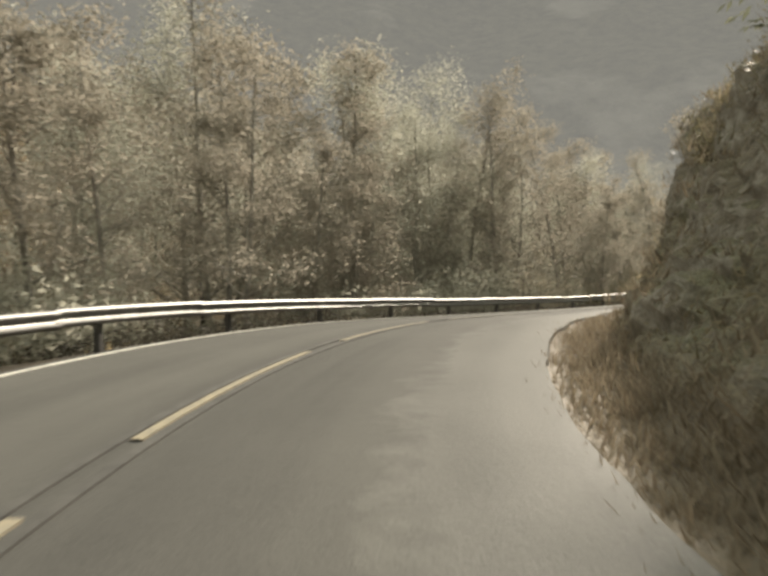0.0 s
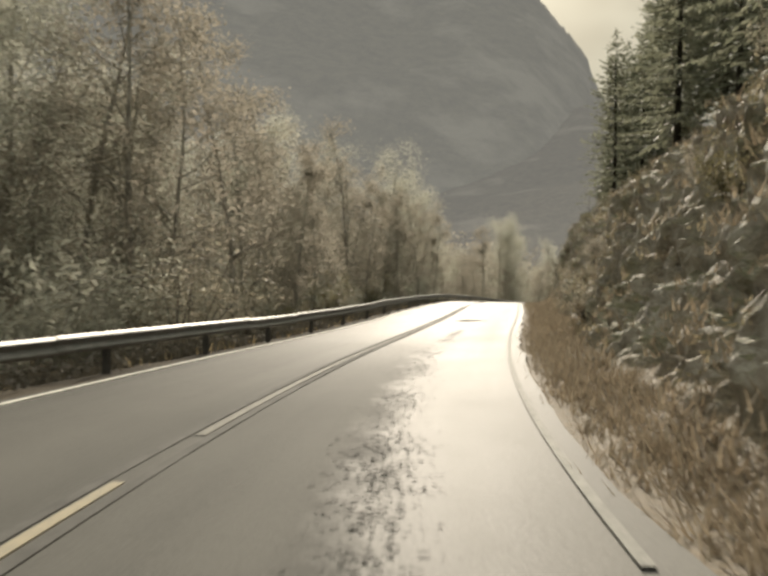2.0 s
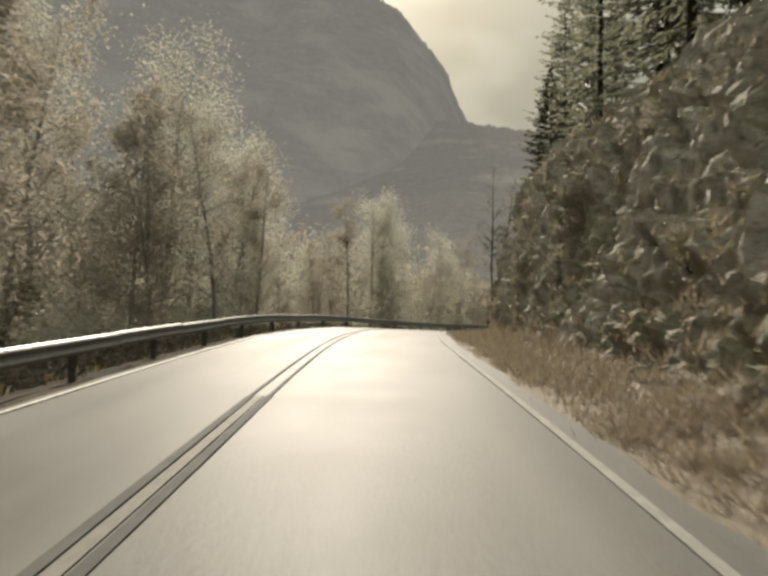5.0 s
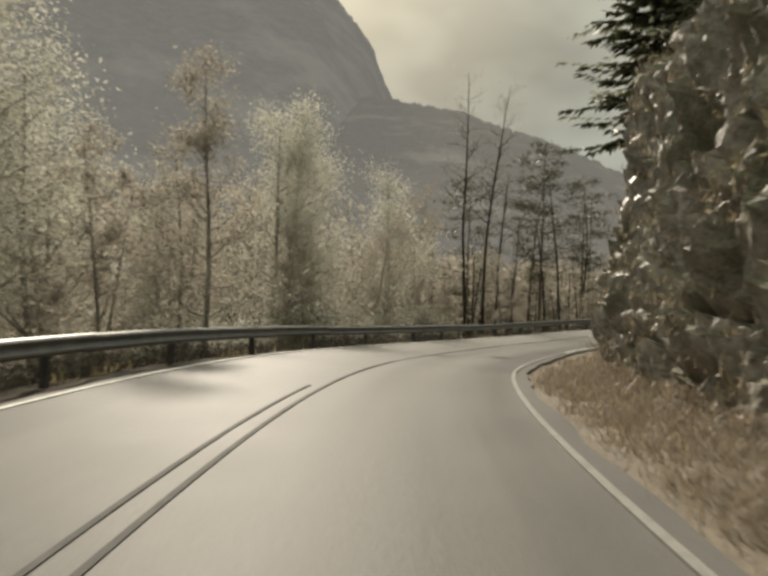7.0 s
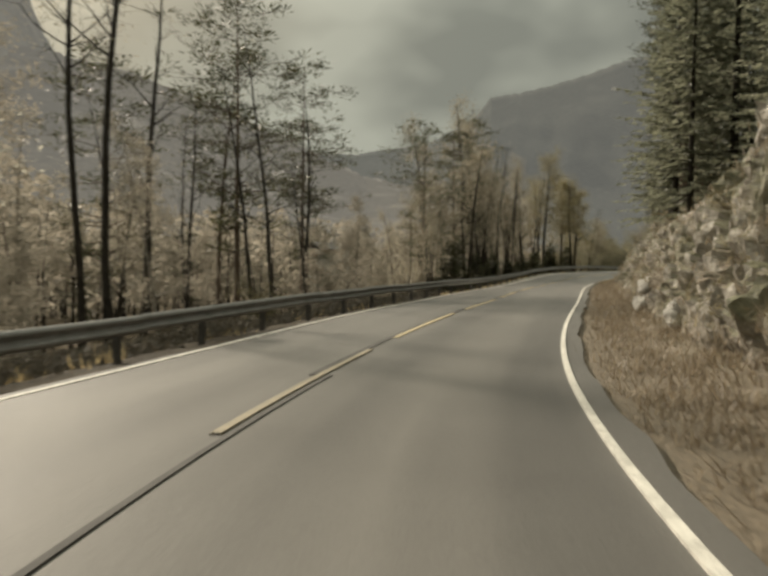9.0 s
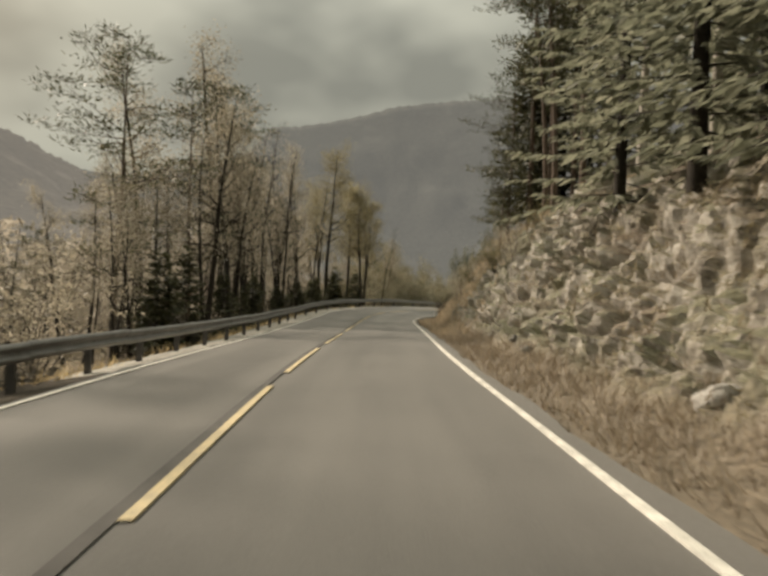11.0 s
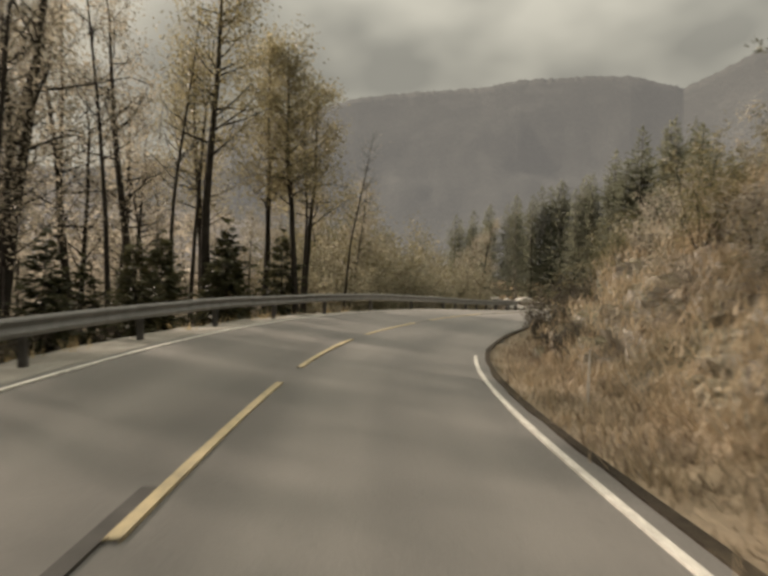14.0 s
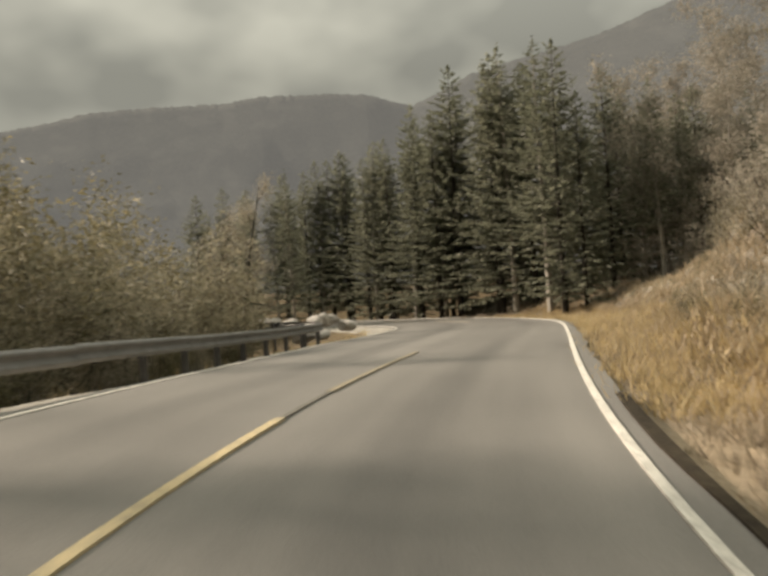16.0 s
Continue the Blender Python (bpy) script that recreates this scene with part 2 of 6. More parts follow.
def rock_mat():
    m, n, k, b = material("rock", 0.72, 0, 0.45)
    c = obj_coord(n)
    big, mid, fine = tex(n, k, 0.5, 6, 0.65, c), tex(n, k, 2.6, 6, 0.7, c), tex(n, k, 14, 4, 0.7, c)
    rock = ramp(n, k, mid, [(0.34, (0.09, 0.082, 0.07)), (0.46, (0.32, 0.298, 0.26)), (0.64, (0.6, 0.57, 0.51))])
    rock = mix(n, k, ramp(n, k, fine, [(0.35, (0, 0, 0)), (0.75, (0.6, 0.6, 0.6))]), rock, (0.34, 0.31, 0.26))
    streak = tex(n, k, 1.6, 4, 0.6, c, (1.0, 1.0, 0.25))
    rock = mix(n, k, ramp(n, k, streak, [(0.56, (0, 0, 0)), (0.72, (0.7, 0.7, 0.7))]), rock, (0.12, 0.105, 0.085))
    green = ramp(n, k, fine, [(0.3, (0.09, 0.092, 0.056)), (0.6, (0.2, 0.195, 0.118)), (0.8, (0.32, 0.285, 0.18))])
    soil = ramp(n, k, fine, [(0.3, (0.09, 0.072, 0.051)), (0.7, (0.25, 0.203, 0.145))])
    geo = n.new("ShaderNodeNewGeometry")
    sep = n.new("ShaderNodeSeparateXYZ")
    k.new(geo.outputs["Normal"], sep.inputs["Vector"])
    add = n.new("ShaderNodeMath")
    add.operation = "ADD"
    k.new(sep.outputs["Z"], add.inputs[0])
    k.new(big, add.inputs[1])
    flat = ramp(n, k, add.outputs[0], [(0.82, (0, 0, 0)), (1.06, (1, 1, 1))])
    growth = ramp(n, k, tex(n, k, 0.32, 6, 0.62, c), [(0.5, (0, 0, 0)), (0.59, (0.88, 0.88, 0.88))])
    flat = mix(n, k, 1.0, flat, growth, "LIGHTEN")
    att = n.new("ShaderNodeAttribute")
    att.attribute_name = "soil"
    cover = mix(n, k, ramp(n, k, big, [(0.45, (0, 0, 0)), (0.6, (1, 1, 1))]), green, soil)
    col = mix(n, k, flat, rock, cover)
    col = mix(n, k, att.outputs["Fac"], col, soil)
    sand = n.new("ShaderNodeAttribute")
    sand.attribute_name = "sand"
    col = mix(n, k, sand.outputs["Fac"], col, ramp(n, k, fine, [(0.3, (0.27, 0.2, 0.125)), (0.7, (0.5, 0.4, 0.28))]))
    wet = n.new("ShaderNodeAttribute")
    wet.attribute_name = "wet"
    col = mix(n, k, wet.outputs["Fac"], col, mix(n, k, 1.0, col, (0.68, 0.67, 0.65), "MULTIPLY"))
    k.new(col, b.inputs["Base Color"])
    dry = ramp(n, k, fine, [(0.35, (0.58, 0.58, 0.58)), (0.65, (0.88, 0.88, 0.88))])
    k.new(mix(n, k, wet.outputs["Fac"], dry, (0.27, 0.27, 0.27)), b.inputs["Roughness"])
    bump(n, k, b, mix(n, k, 0.5, mid, fine), 0.9, 0.14)
    return m


def ground_mat(name, a, bcol, ccol):
    m, n, k, b = material(name, 0.95, 0, 0.2)
    c = obj_coord(n)
    big, fine = tex(n, k, 0.25, 5, 0.6, c), tex(n, k, 9, 5, 0.7, c)
    col = ramp(n, k, fine, [(0.28, a), (0.5, bcol), (0.74, ccol)])
    col = mix(n, k, ramp(n, k, big, [(0.4, (0, 0, 0)), (0.6, (0.7, 0.7, 0.7))]), col, a)
    k.new(col, b.inputs["Base Color"])
    bump(n, k, b, fine, 0.8, 0.06)
    return m


def leaf_mat(name, stops, trans=0.45, rough=0.5):
    """Thin leaves: each its own tint, with light shining through."""
    m, n, k, b = material(name, rough, 0, 0.35)
    geo, info = n.new("ShaderNodeNewGeometry"), n.new("ShaderNodeObjectInfo")
    add = n.new("ShaderNodeMath")
    add.operation = "MULTIPLY_ADD"
    add.inputs[1].default_value, add.inputs[2].default_value = 0.3, 0.0
    k.new(info.outputs["Random"], add.inputs[0])
    s = n.new("ShaderNodeMath")
    s.operation = "MULTIPLY_ADD"
    s.inputs[1].default_value = 0.7
    k.new(geo.outputs["Random Per Island"], s.inputs[0])
    k.new(add.outputs[0], s.inputs[2])
    col = ramp(n, k, s.outputs[0], stops)
    k.new(col, b.inputs["Base Color"])
    t = n.new("ShaderNodeBsdfTranslucent")
    k.new(col, t.inputs["Color"])
    mx = n.new("ShaderNodeMixShader")
    mx.inputs["Fac"].default_value = trans
    k.new(b.outputs["BSDF"], mx.inputs[1])
    k.new(t.outputs["BSDF"], mx.inputs[2])
    k.new(mx.outputs["Shader"], n["Material Output"].inputs["Surface"])
    return m


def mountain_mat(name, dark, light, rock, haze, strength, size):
    """Far wooded slopes, with the haze before them put in as an even glow."""
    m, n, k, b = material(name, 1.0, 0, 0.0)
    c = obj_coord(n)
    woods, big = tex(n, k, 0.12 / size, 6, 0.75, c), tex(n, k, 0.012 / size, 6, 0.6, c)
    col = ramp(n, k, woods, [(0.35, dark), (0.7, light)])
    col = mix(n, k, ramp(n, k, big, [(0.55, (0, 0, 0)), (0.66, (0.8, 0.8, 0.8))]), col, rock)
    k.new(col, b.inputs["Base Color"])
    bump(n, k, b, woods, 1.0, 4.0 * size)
    # emission stands in for haze, the slopes themselves give no light
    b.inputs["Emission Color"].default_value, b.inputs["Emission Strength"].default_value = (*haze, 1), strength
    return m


M = {
    "asphalt": asphalt_mat(),
    "tar": noise_mat("tar", (0.045, 0.043, 0.04), (0.1, 0.095, 0.088), 3, 50, 0.9, 0.4, 0.01),
    "stain": noise_mat("damp_stain", (0.105, 0.1, 0.092), (0.16, 0.153, 0.142), 3, 50, 1.0, 0.3, 0.01, 0.0, 0.02),
    "yellow": paint_mat("yellow_paint", (0.55, 0.45, 0.27), (0.25, 0.227, 0.18)),
    "faded_yellow": paint_mat("faded_yellow_paint", (0.31, 0.268, 0.19), (0.17, 0.16, 0.14)),
    "worn": paint_mat("worn_centre_strip", (0.17, 0.16, 0.138), (0.1, 0.096, 0.087)),
    "faded_white": paint_mat("faded_white_paint", (0.25, 0.243, 0.222), (0.13, 0.127, 0.118)),
    "white": paint_mat("white_paint", (0.68, 0.66, 0.6), (0.28, 0.27, 0.245)),
    "pale_rock": noise_mat("pale_blasted_rock", (0.3, 0.28, 0.25), (0.68, 0.65, 0.6), 1.3, 9, 0.85, 0.9, 0.08),
    "boulder": noise_mat("loose_grey_rock", (0.13, 0.122, 0.108), (0.36, 0.345, 0.31), 1.6, 12, 0.9, 0.9, 0.06),
    "gravel": noise_mat("gravel", (0.16, 0.145, 0.12), (0.45, 0.43, 0.38), 1.2, 22, 0.95, 0.9, 0.05),
    "steel": noise_mat("galvanised_steel", (0.17, 0.167, 0.16), (0.3, 0.295, 0.282), 3, 30, 0.5, 0.15, 0.01, 0.6),
    "post": noise_mat("dull_steel", (0.06, 0.057, 0.054), (0.13, 0.125, 0.12), 6, 40, 0.6, 0.2, 0.01, 0.5),
    "rock": rock_mat(),
    "ground": ground_mat("forest_floor", (0.045, 0.035, 0.022), (0.11, 0.085, 0.05), (0.22, 0.17, 0.1)),
    # brown earth, darkened further to hold the shade below the guard rail
    "shaded_verge": ground_mat("shade_tinted_earth", (0.022, 0.018, 0.013), (0.055, 0.044, 0.03), (0.11, 0.09, 0.06)),
    "verge": ground_mat("dry_verge", (0.1, 0.078, 0.048), (0.23, 0.18, 0.115), (0.4, 0.33, 0.22)),
    "bark": noise_mat("dark_bark", (0.018, 0.016, 0.014), (0.06, 0.053, 0.044), 3, 24, 0.95, 0.8, 0.04, 0.0, 0.12),
    "pale_bark": noise_mat("pale_stem_bark", (0.2, 0.18, 0.15), (0.42, 0.39, 0.34), 2.2, 16, 0.85, 0.5, 0.02),
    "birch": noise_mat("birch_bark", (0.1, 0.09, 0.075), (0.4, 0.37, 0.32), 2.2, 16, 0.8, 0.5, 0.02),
    "pine_bark": noise_mat("pine_bark", (0.05, 0.037, 0.028), (0.15, 0.108, 0.078), 3, 18, 0.9, 0.8, 0.05),
    # pale autumn leaves, their tints drawn closer together to imitate haze
    "leaf_pale": leaf_mat("hazed_pale_leaves", [(0.0, (0.25, 0.226, 0.184)), (0.5, (0.32, 0.29, 0.24)), (1.0, (0.42, 0.385, 0.325))], 0.6, 0.8),
    # grey-green leaves paled and evened out to stand in for haze
    "leaf_haze": leaf_mat("hazed_grey_leaves", [(0.0, (0.36, 0.352, 0.29)), (0.5, (0.45, 0.44, 0.368)), (1.0, (0.55, 0.535, 0.455))], 0.62, 0.9),
    "bramble": leaf_mat("dark_brambles", [(0.0, (0.042, 0.038, 0.029)), (0.5, (0.082, 0.073, 0.056)), (1.0, (0.15, 0.133, 0.104))], 0.3, 0.8),
    "leaf_gold": leaf_mat("golden_leaves", [(0.0, (0.125, 0.11, 0.06)), (0.5, (0.29, 0.252, 0.14)), (1.0, (0.45, 0.4, 0.25))], 0.45),
    "leaf_green": leaf_mat("olive_leaves", [(0.0, (0.06, 0.058, 0.03)), (0.5, (0.155, 0.14, 0.075)), (1.0, (0.32, 0.28, 0.165))], 0.45),
    "leaf_olive": leaf_mat("grey_olive_leaves", [(0.0, (0.13, 0.12, 0.078)), (0.5, (0.27, 0.247, 0.168)), (1.0, (0.46, 0.42, 0.315))], 0.5),
    "leaf_rust": leaf_mat("rusty_leaves", [(0.0, (0.14, 0.124, 0.09)), (0.5, (0.31, 0.278, 0.21)), (1.0, (0.52, 0.478, 0.39))], 0.6),
    # needles lightened beyond dark green, haze put into their colour
    "spruce": leaf_mat("hazed_spruce_needles", [(0.0, (0.105, 0.113, 0.079)), (0.5, (0.19, 0.197, 0.141)), (1.0, (0.32, 0.32, 0.24))], 0.52),
    "pine": leaf_mat("pine_needles", [(0.0, (0.024, 0.028, 0.014)), (0.5, (0.065, 0.068, 0.034)), (1.0, (0.14, 0.132, 0.068))], 0.25),
    # brown withered grass, darkened by a quarter for shade on the first verge
    "dull_straw": leaf_mat("withered_grass", [(0.0, (0.13, 0.102, 0.07)), (0.5, (0.215, 0.172, 0.12)), (1.0, (0.35, 0.295, 0.22))], 0.42),
    "straw": leaf_mat("dead_grass", [(0.0, (0.27, 0.212, 0.14)), (0.5, (0.4, 0.322, 0.22)), (1.0, (0.56, 0.475, 0.35))], 0.45),
    "gold_straw": leaf_mat("golden_grass", [(0.0, (0.34, 0.255, 0.13)), (0.5, (0.47, 0.365, 0.195)), (1.0, (0.62, 0.515, 0.32))], 0.5),
    "fern": leaf_mat("withered_ferns", [(0.0, (0.085, 0.078, 0.047)), (0.45, (0.19, 0.165, 0.1)), (1.0, (0.4, 0.345, 0.24))], 0.45),
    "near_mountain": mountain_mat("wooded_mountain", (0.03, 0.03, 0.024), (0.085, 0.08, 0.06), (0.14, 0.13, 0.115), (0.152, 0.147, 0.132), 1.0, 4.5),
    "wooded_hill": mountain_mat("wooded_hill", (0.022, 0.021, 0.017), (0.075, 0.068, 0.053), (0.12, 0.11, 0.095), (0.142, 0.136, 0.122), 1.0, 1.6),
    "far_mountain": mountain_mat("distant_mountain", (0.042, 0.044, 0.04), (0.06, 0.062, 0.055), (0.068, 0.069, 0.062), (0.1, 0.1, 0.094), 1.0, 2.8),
    "wall_white": noise_mat("weathered_white_boards", (0.5, 0.48, 0.44), (0.72, 0.7, 0.65), 1.5, 12, 0.8, 0.3, 0.01),
    "roof": noise_mat("slate_roof", (0.06, 0.06, 0.06), (0.13, 0.13, 0.125), 2, 15, 0.7, 0.4, 0.02),
}


# ---------------------------------------------------------------- building helpers
def mesh_of(name, verts, faces, mat, smooth=False):
    me = bpy.data.meshes.new(name)
    me.from_pydata([tuple(v) for v in np.asarray(verts, float).tolist()], [], faces if isinstance(faces, list) else faces.tolist())
    if mat is not None:
        me.materials.append(mat)
    if smooth:
        me.shade_smooth()
    return me


def part(name, me, parent, label=""):
    ob = new(name, me)
    ob.parent = parent
    return tagged(ob, label)


def empty(name, m=None):
    ob = new(name)
    ob.empty_display_size = 0.2
    if m is not None:
        ob.matrix_basis = m
    return ob


def grid_faces(nu, nv):
    i = np.arange(nu - 1)[:, None] * nv + np.arange(nv - 1)[None]
    return np.stack([i, i + nv, i + nv + 1, i + 1], -1).reshape(-1, 4)


def set_uv(me, uv):
    lay = me.uv_layers.new(name="road")
    idx = np.empty(len(me.loops), dtype=np.int32)
    me.loops.foreach_get("vertex_index", idx)
    lay.data.foreach_set("uv", np.asarray(uv, np.float32)[idx].ravel())


def widen(s):
    """How much the road opens towards the valley before the last bend."""
    t = np.clip((np.asarray(s, float) - 211) / 19, 0, 1)
    return 1.5 * t * t * (3 - 2 * t)


def ribbon(name, s0, s1, l0, l1, h, mat, step=0.8):
    """A thin painted strip that lies on the road."""
    s = np.linspace(s0, s1, max(2, int((s1 - s0) / step) + 1))
    l0, l1 = np.broadcast_to(np.asarray(l0, float), s.shape), np.broadcast_to(np.asarray(l1, float), s.shape)
    v = np.concatenate([at_line(s, l0, h), at_line(s, l1, h), at_line(s, l0, -0.01), at_line(s, l1, -0.01)])
    n = len(s)
    i = np.arange(n - 1)
    f = np.concatenate([np.stack([a + i, b + i, b + i + 1, a + i + 1], -1) for a, b in ((0, n), (2 * n, 0), (n, 3 * n))])
    return mesh_of(name, v, f, mat)


# ---------------------------------------------------------------- road
ROAD_L, ROAD_R = -3.08, 3.45


def build_road():
    s = np.arange(-11.0, 296.0, 0.5)
    edge_l = 0.09 * fbm(np.stack([s * 0.9, s * 0, s * 0], -1), 3, 3)
    edge_r = 0.1 * fbm(np.stack([s * 0.9, s * 0 + 7, s * 0], -1), 3, 4)
    cols = np.linspace(0, 1, 15)
    left, right = ROAD_L - widen(s) + edge_l, ROAD_R + edge_r
    l = left[:, None] + (right - left)[:, None] * cols
    h = 0.012 * fbm(np.stack([np.broadcast_to(s[:, None] * 0.3, l.shape), l * 0.6, l * 0], -1), 3, 9)
    v = at_line(np.broadcast_to(s[:, None], l.shape), l, h)
    nv = v.shape[1]
    sides = [np.stack([at_line(s, left - 0.06, -0.25), v[:, 0]], 1), np.stack([v[:, -1], at_line(s, right + 0.06, -0.25)], 1)]
    faces, verts, base = [grid_faces(len(s), nv)[:, ::-1]], [v.reshape(-1, 3)], v.shape[0] * nv
    uv = [np.stack([l, np.broadcast_to(s[:, None], l.shape)], -1).reshape(-1, 2)]
    for q, ll in zip(sides, (left, right)):
        faces.append(grid_faces(len(s), 2)[:, ::-1] + base)
        verts.append(q.reshape(-1, 3))
        uv.append(np.repeat(np.stack([ll, s], -1), 2, 0))
        base += len(s) * 2
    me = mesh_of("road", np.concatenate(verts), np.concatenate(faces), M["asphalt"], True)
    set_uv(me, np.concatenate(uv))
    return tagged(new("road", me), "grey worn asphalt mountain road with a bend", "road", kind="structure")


road = build_road()
for a, b, start, end in ((-0.17, -0.08, -9, 66), (0.08, 0.17, -9, 66), (-0.155, -0.105, 66, 96), (0.1, 0.155, 66, 122)):
    part("tar_seam", ribbon("tar_seam", start, end, a, b, 0.016, M["tar"]), road, "thin dark tar seam beside the centre line")
part("tar_seam", ribbon("tar_seam", 122, 184, -0.16, -0.05, 0.016, M["tar"]), road, "dark tar seam beside the centre line")
for k in range(-2, 3):
    part("line_dash", ribbon("line_dash", 8.2 + 6.9 * k, 13.45 + 6.9 * k, -0.045, 0.045, 0.018, M["faded_yellow"]), road, "faded yellow centre dash")
part("worn_strip", ribbon("worn_strip", 28.9, 66, -0.05, 0.05, 0.014, M["worn"]), road, "worn pale strip between two tar seams")
for k in (*range(-6, 7), *range(10, 15)):
    part("line_dash", ribbon("line_dash", 166.9 + 8.05 * k, 173.1 + 8.05 * k, -0.045, 0.045, 0.022, M["yellow" if -6 < k < 6 else "faded_yellow"]), road, "yellow painted centre dash" if k < 7 else "faded centre dash")
part("edge_line", ribbon("edge_line", 26, 114, 3.12, 3.2, 0.02, M["faded_white"]), road, "faded white edge line")
part("worn_strip", ribbon("worn_strip", 205.3, 219, -0.03, 0.03, 0.014, M["worn"]), road, "worn centre line in the bend")
part("edge_line", ribbon("edge_line", 114, 196.6, 3.12, 3.2, 0.02, M["white"]), road, "worn white edge line")
# dark ribbon painted for the shade along the broken asphalt edge
part("edge_soil", ribbon("edge_soil", 178, 215, 3.39 + 0.05 * fbm(np.stack([np.linspace(178, 215, 47) * 0.8, np.zeros(47), np.zeros(47)], -1), 2, 17), 3.5, 0.024, M["shaded_verge"]), road, "dark strip painted for shade along the crumbled asphalt edge")
part("edge_line", ribbon("edge_line", 209.3, 288, 3.12, 3.2, 0.02, M["white"]), road, "worn white edge line")
_s = np.linspace(-9, 288, int(297 / 0.8) + 1)
part("edge_line", ribbon("edge_line", -9, 288, -2.91 - widen(_s), -2.83 - widen(_s), 0.02, M["white"]), road, "worn white edge line")


def blotch(name, s, l, rs, rl, mat, seed, h=0.02):
    """An uneven stain on the road."""
    a = np.linspace(0, 2 * np.pi, 29)[:-1]
    r = 1 + 0.45 * fbm(np.stack([np.cos(a) * 1.5, np.sin(a) * 1.5, a * 0 + seed], -1), 3, seed)
    rim = at_line(s + rs * r * np.cos(a), l + rl * r * np.sin(a), h)
    mid = at_line(s + 0.5 * rs * r * np.cos(a), l + 0.5 * rl * r * np.sin(a), h + 0.002)
    v = np.concatenate([rim, mid, at_line([s], [l], h + 0.002)])
    f = [(i, (i + 1) % 28, 28 + (i + 1) % 28, 28 + i) for i in range(28)] + [(28 + i, 28 + (i + 1) % 28, 56) for i in range(28)]
    return mesh_of(name, v, f, mat)


part("damp_patch", blotch("damp_patch", 108.9, 1.96, 0.14, 0.34, M["stain"], 11), road, "dark damp patch")
part("damp_patch", blotch("damp_patch", 107.2, 0.45, 0.12, 0.4, M["stain"], 13), road, "dark damp patch")


def coarse_strip():
    """Broken surface where stones have come loose in the lane."""
    rng = np.random.default_rng(31)
    v, f = [], []

    def chip(s, l, r):
        a = np.linspace(0, 2 * np.pi, 8)[:-1]
        q = r * rng.uniform(0.6, 1.3, 7)
        f.append(tuple(range(len(v) * 7, len(v) * 7 + 7)))
        v.append(at_line(s + q * np.cos(a) * 0.9, l + q * np.sin(a) * 1.5, 0.018))

    for q in range(7600):
        s = 20.5 + 26 * rng.uniform() ** 1.1
        mid = np.interp(s, [21, 25, 30, 36, 46], [1.86, 1.84, 1.66, 1.52, 1.5])
        wide = np.interp(s, [20, 26, 34, 40, 47], [0.1, 0.17, 0.19, 0.16, 0.07])
        thick = 0.55 + 0.45 * math.sin(s * 1.3) * math.sin(s * 0.57 + 1)
        if rng.uniform() < thick:
            chip(s, mid + rng.normal() * wide, rng.uniform(0.005, 0.018))
    for q in range(900):
        chip(52.0 + rng.normal() * 0.3, 1.3 + rng.normal() * 0.22, rng.uniform(0.012, 0.034))
    for q in range(260):
        chip(52.25 + rng.normal() * 0.05, rng.uniform(0.7, 2.9), rng.uniform(0.008, 0.02))
    for q in range(420):
        s = rng.uniform(34, 48)
        chip(s, 0.98 + rng.normal() * 0.2, rng.uniform(0.006, 0.016))
    return mesh_of("coarse_patch", np.concatenate(v), f, M["tar"])


part("coarse_patch", coarse_strip(), road, "strip of coarse broken asphalt")

# ---------------------------------------------------------------- bank on the hill side: toe, face and upper slope by distance
BANK_S = [-12, 10, 25, 45, 65, 80, 95, 107, 118, 130, 140, 155, 168, 178, 190, 200, 212, 222, 230, 240, 262]
BANK_TOE = [4.7, 4.6, 4.5, 4.9, 5.1, 5.5, 5.6, 5.4, 5.6, 5.1, 4.9, 4.8, 4.7, 4.8, 5.1, 5.0, 5.3, 5.2, 6.3, 7.0, 7.4]
BANK_LIP = [7.0, 7.0, 7.2, 8.0, 8.2, 7.8, 7.0, 6.2, 6.8, 7.2, 7.4, 7.6, 8.4, 8.6, 8.6, 7.0, 8.0, 8.6, 9.5, 10.2, 10.6]
BANK_FACE = [3.2, 4.2, 4.6, 5.2, 5.4, 6.0, 6.6, 7.4, 6.0, 3.3, 2.6, 3.2, 4.8, 4.8, 4.2, 1.9, 1.9, 2.9, 3.0, 1.6, 1.0]
BANK_TOP = [11, 13, 14, 14, 14, 15, 15, 14, 13, 10, 8.5, 9, 12, 12, 8.0, 4.6, 4.4, 4.8, 5, 3.4, 2.6]
BANK_CRAG = [0.35, 0.4, 0.45, 0.58, 0.7, 0.9, 1.0, 1.0, 1.0, 0.8, 0.5, 0.72, 1.0, 0.55, 0.5, 1.0, 0.4, 0.15, 0.1, 0.1, 0.1]
BANK_END, BANK_STEP = 23.0, 0.12


def bank_height(s, l):
    toe, lip, face, top = (np.interp(s, BANK_S, t) for t in (BANK_TOE, BANK_LIP, BANK_FACE, BANK_TOP))
    a = np.clip((l - 3.4) / (toe - 3.4), 0, 1)
    b = np.clip((l - toe) / (lip - toe), 0, 1)
    c = np.clip((l - lip) / (BANK_END - lip), 0, 1)
    return -0.06 - 0.12 * np.sin(a * np.pi) + 0.1 * a + face * (0.35 * b + 0.65 * b * b * (3 - 2 * b)) + (top - face) * (1 - (1 - c) ** 1.4)


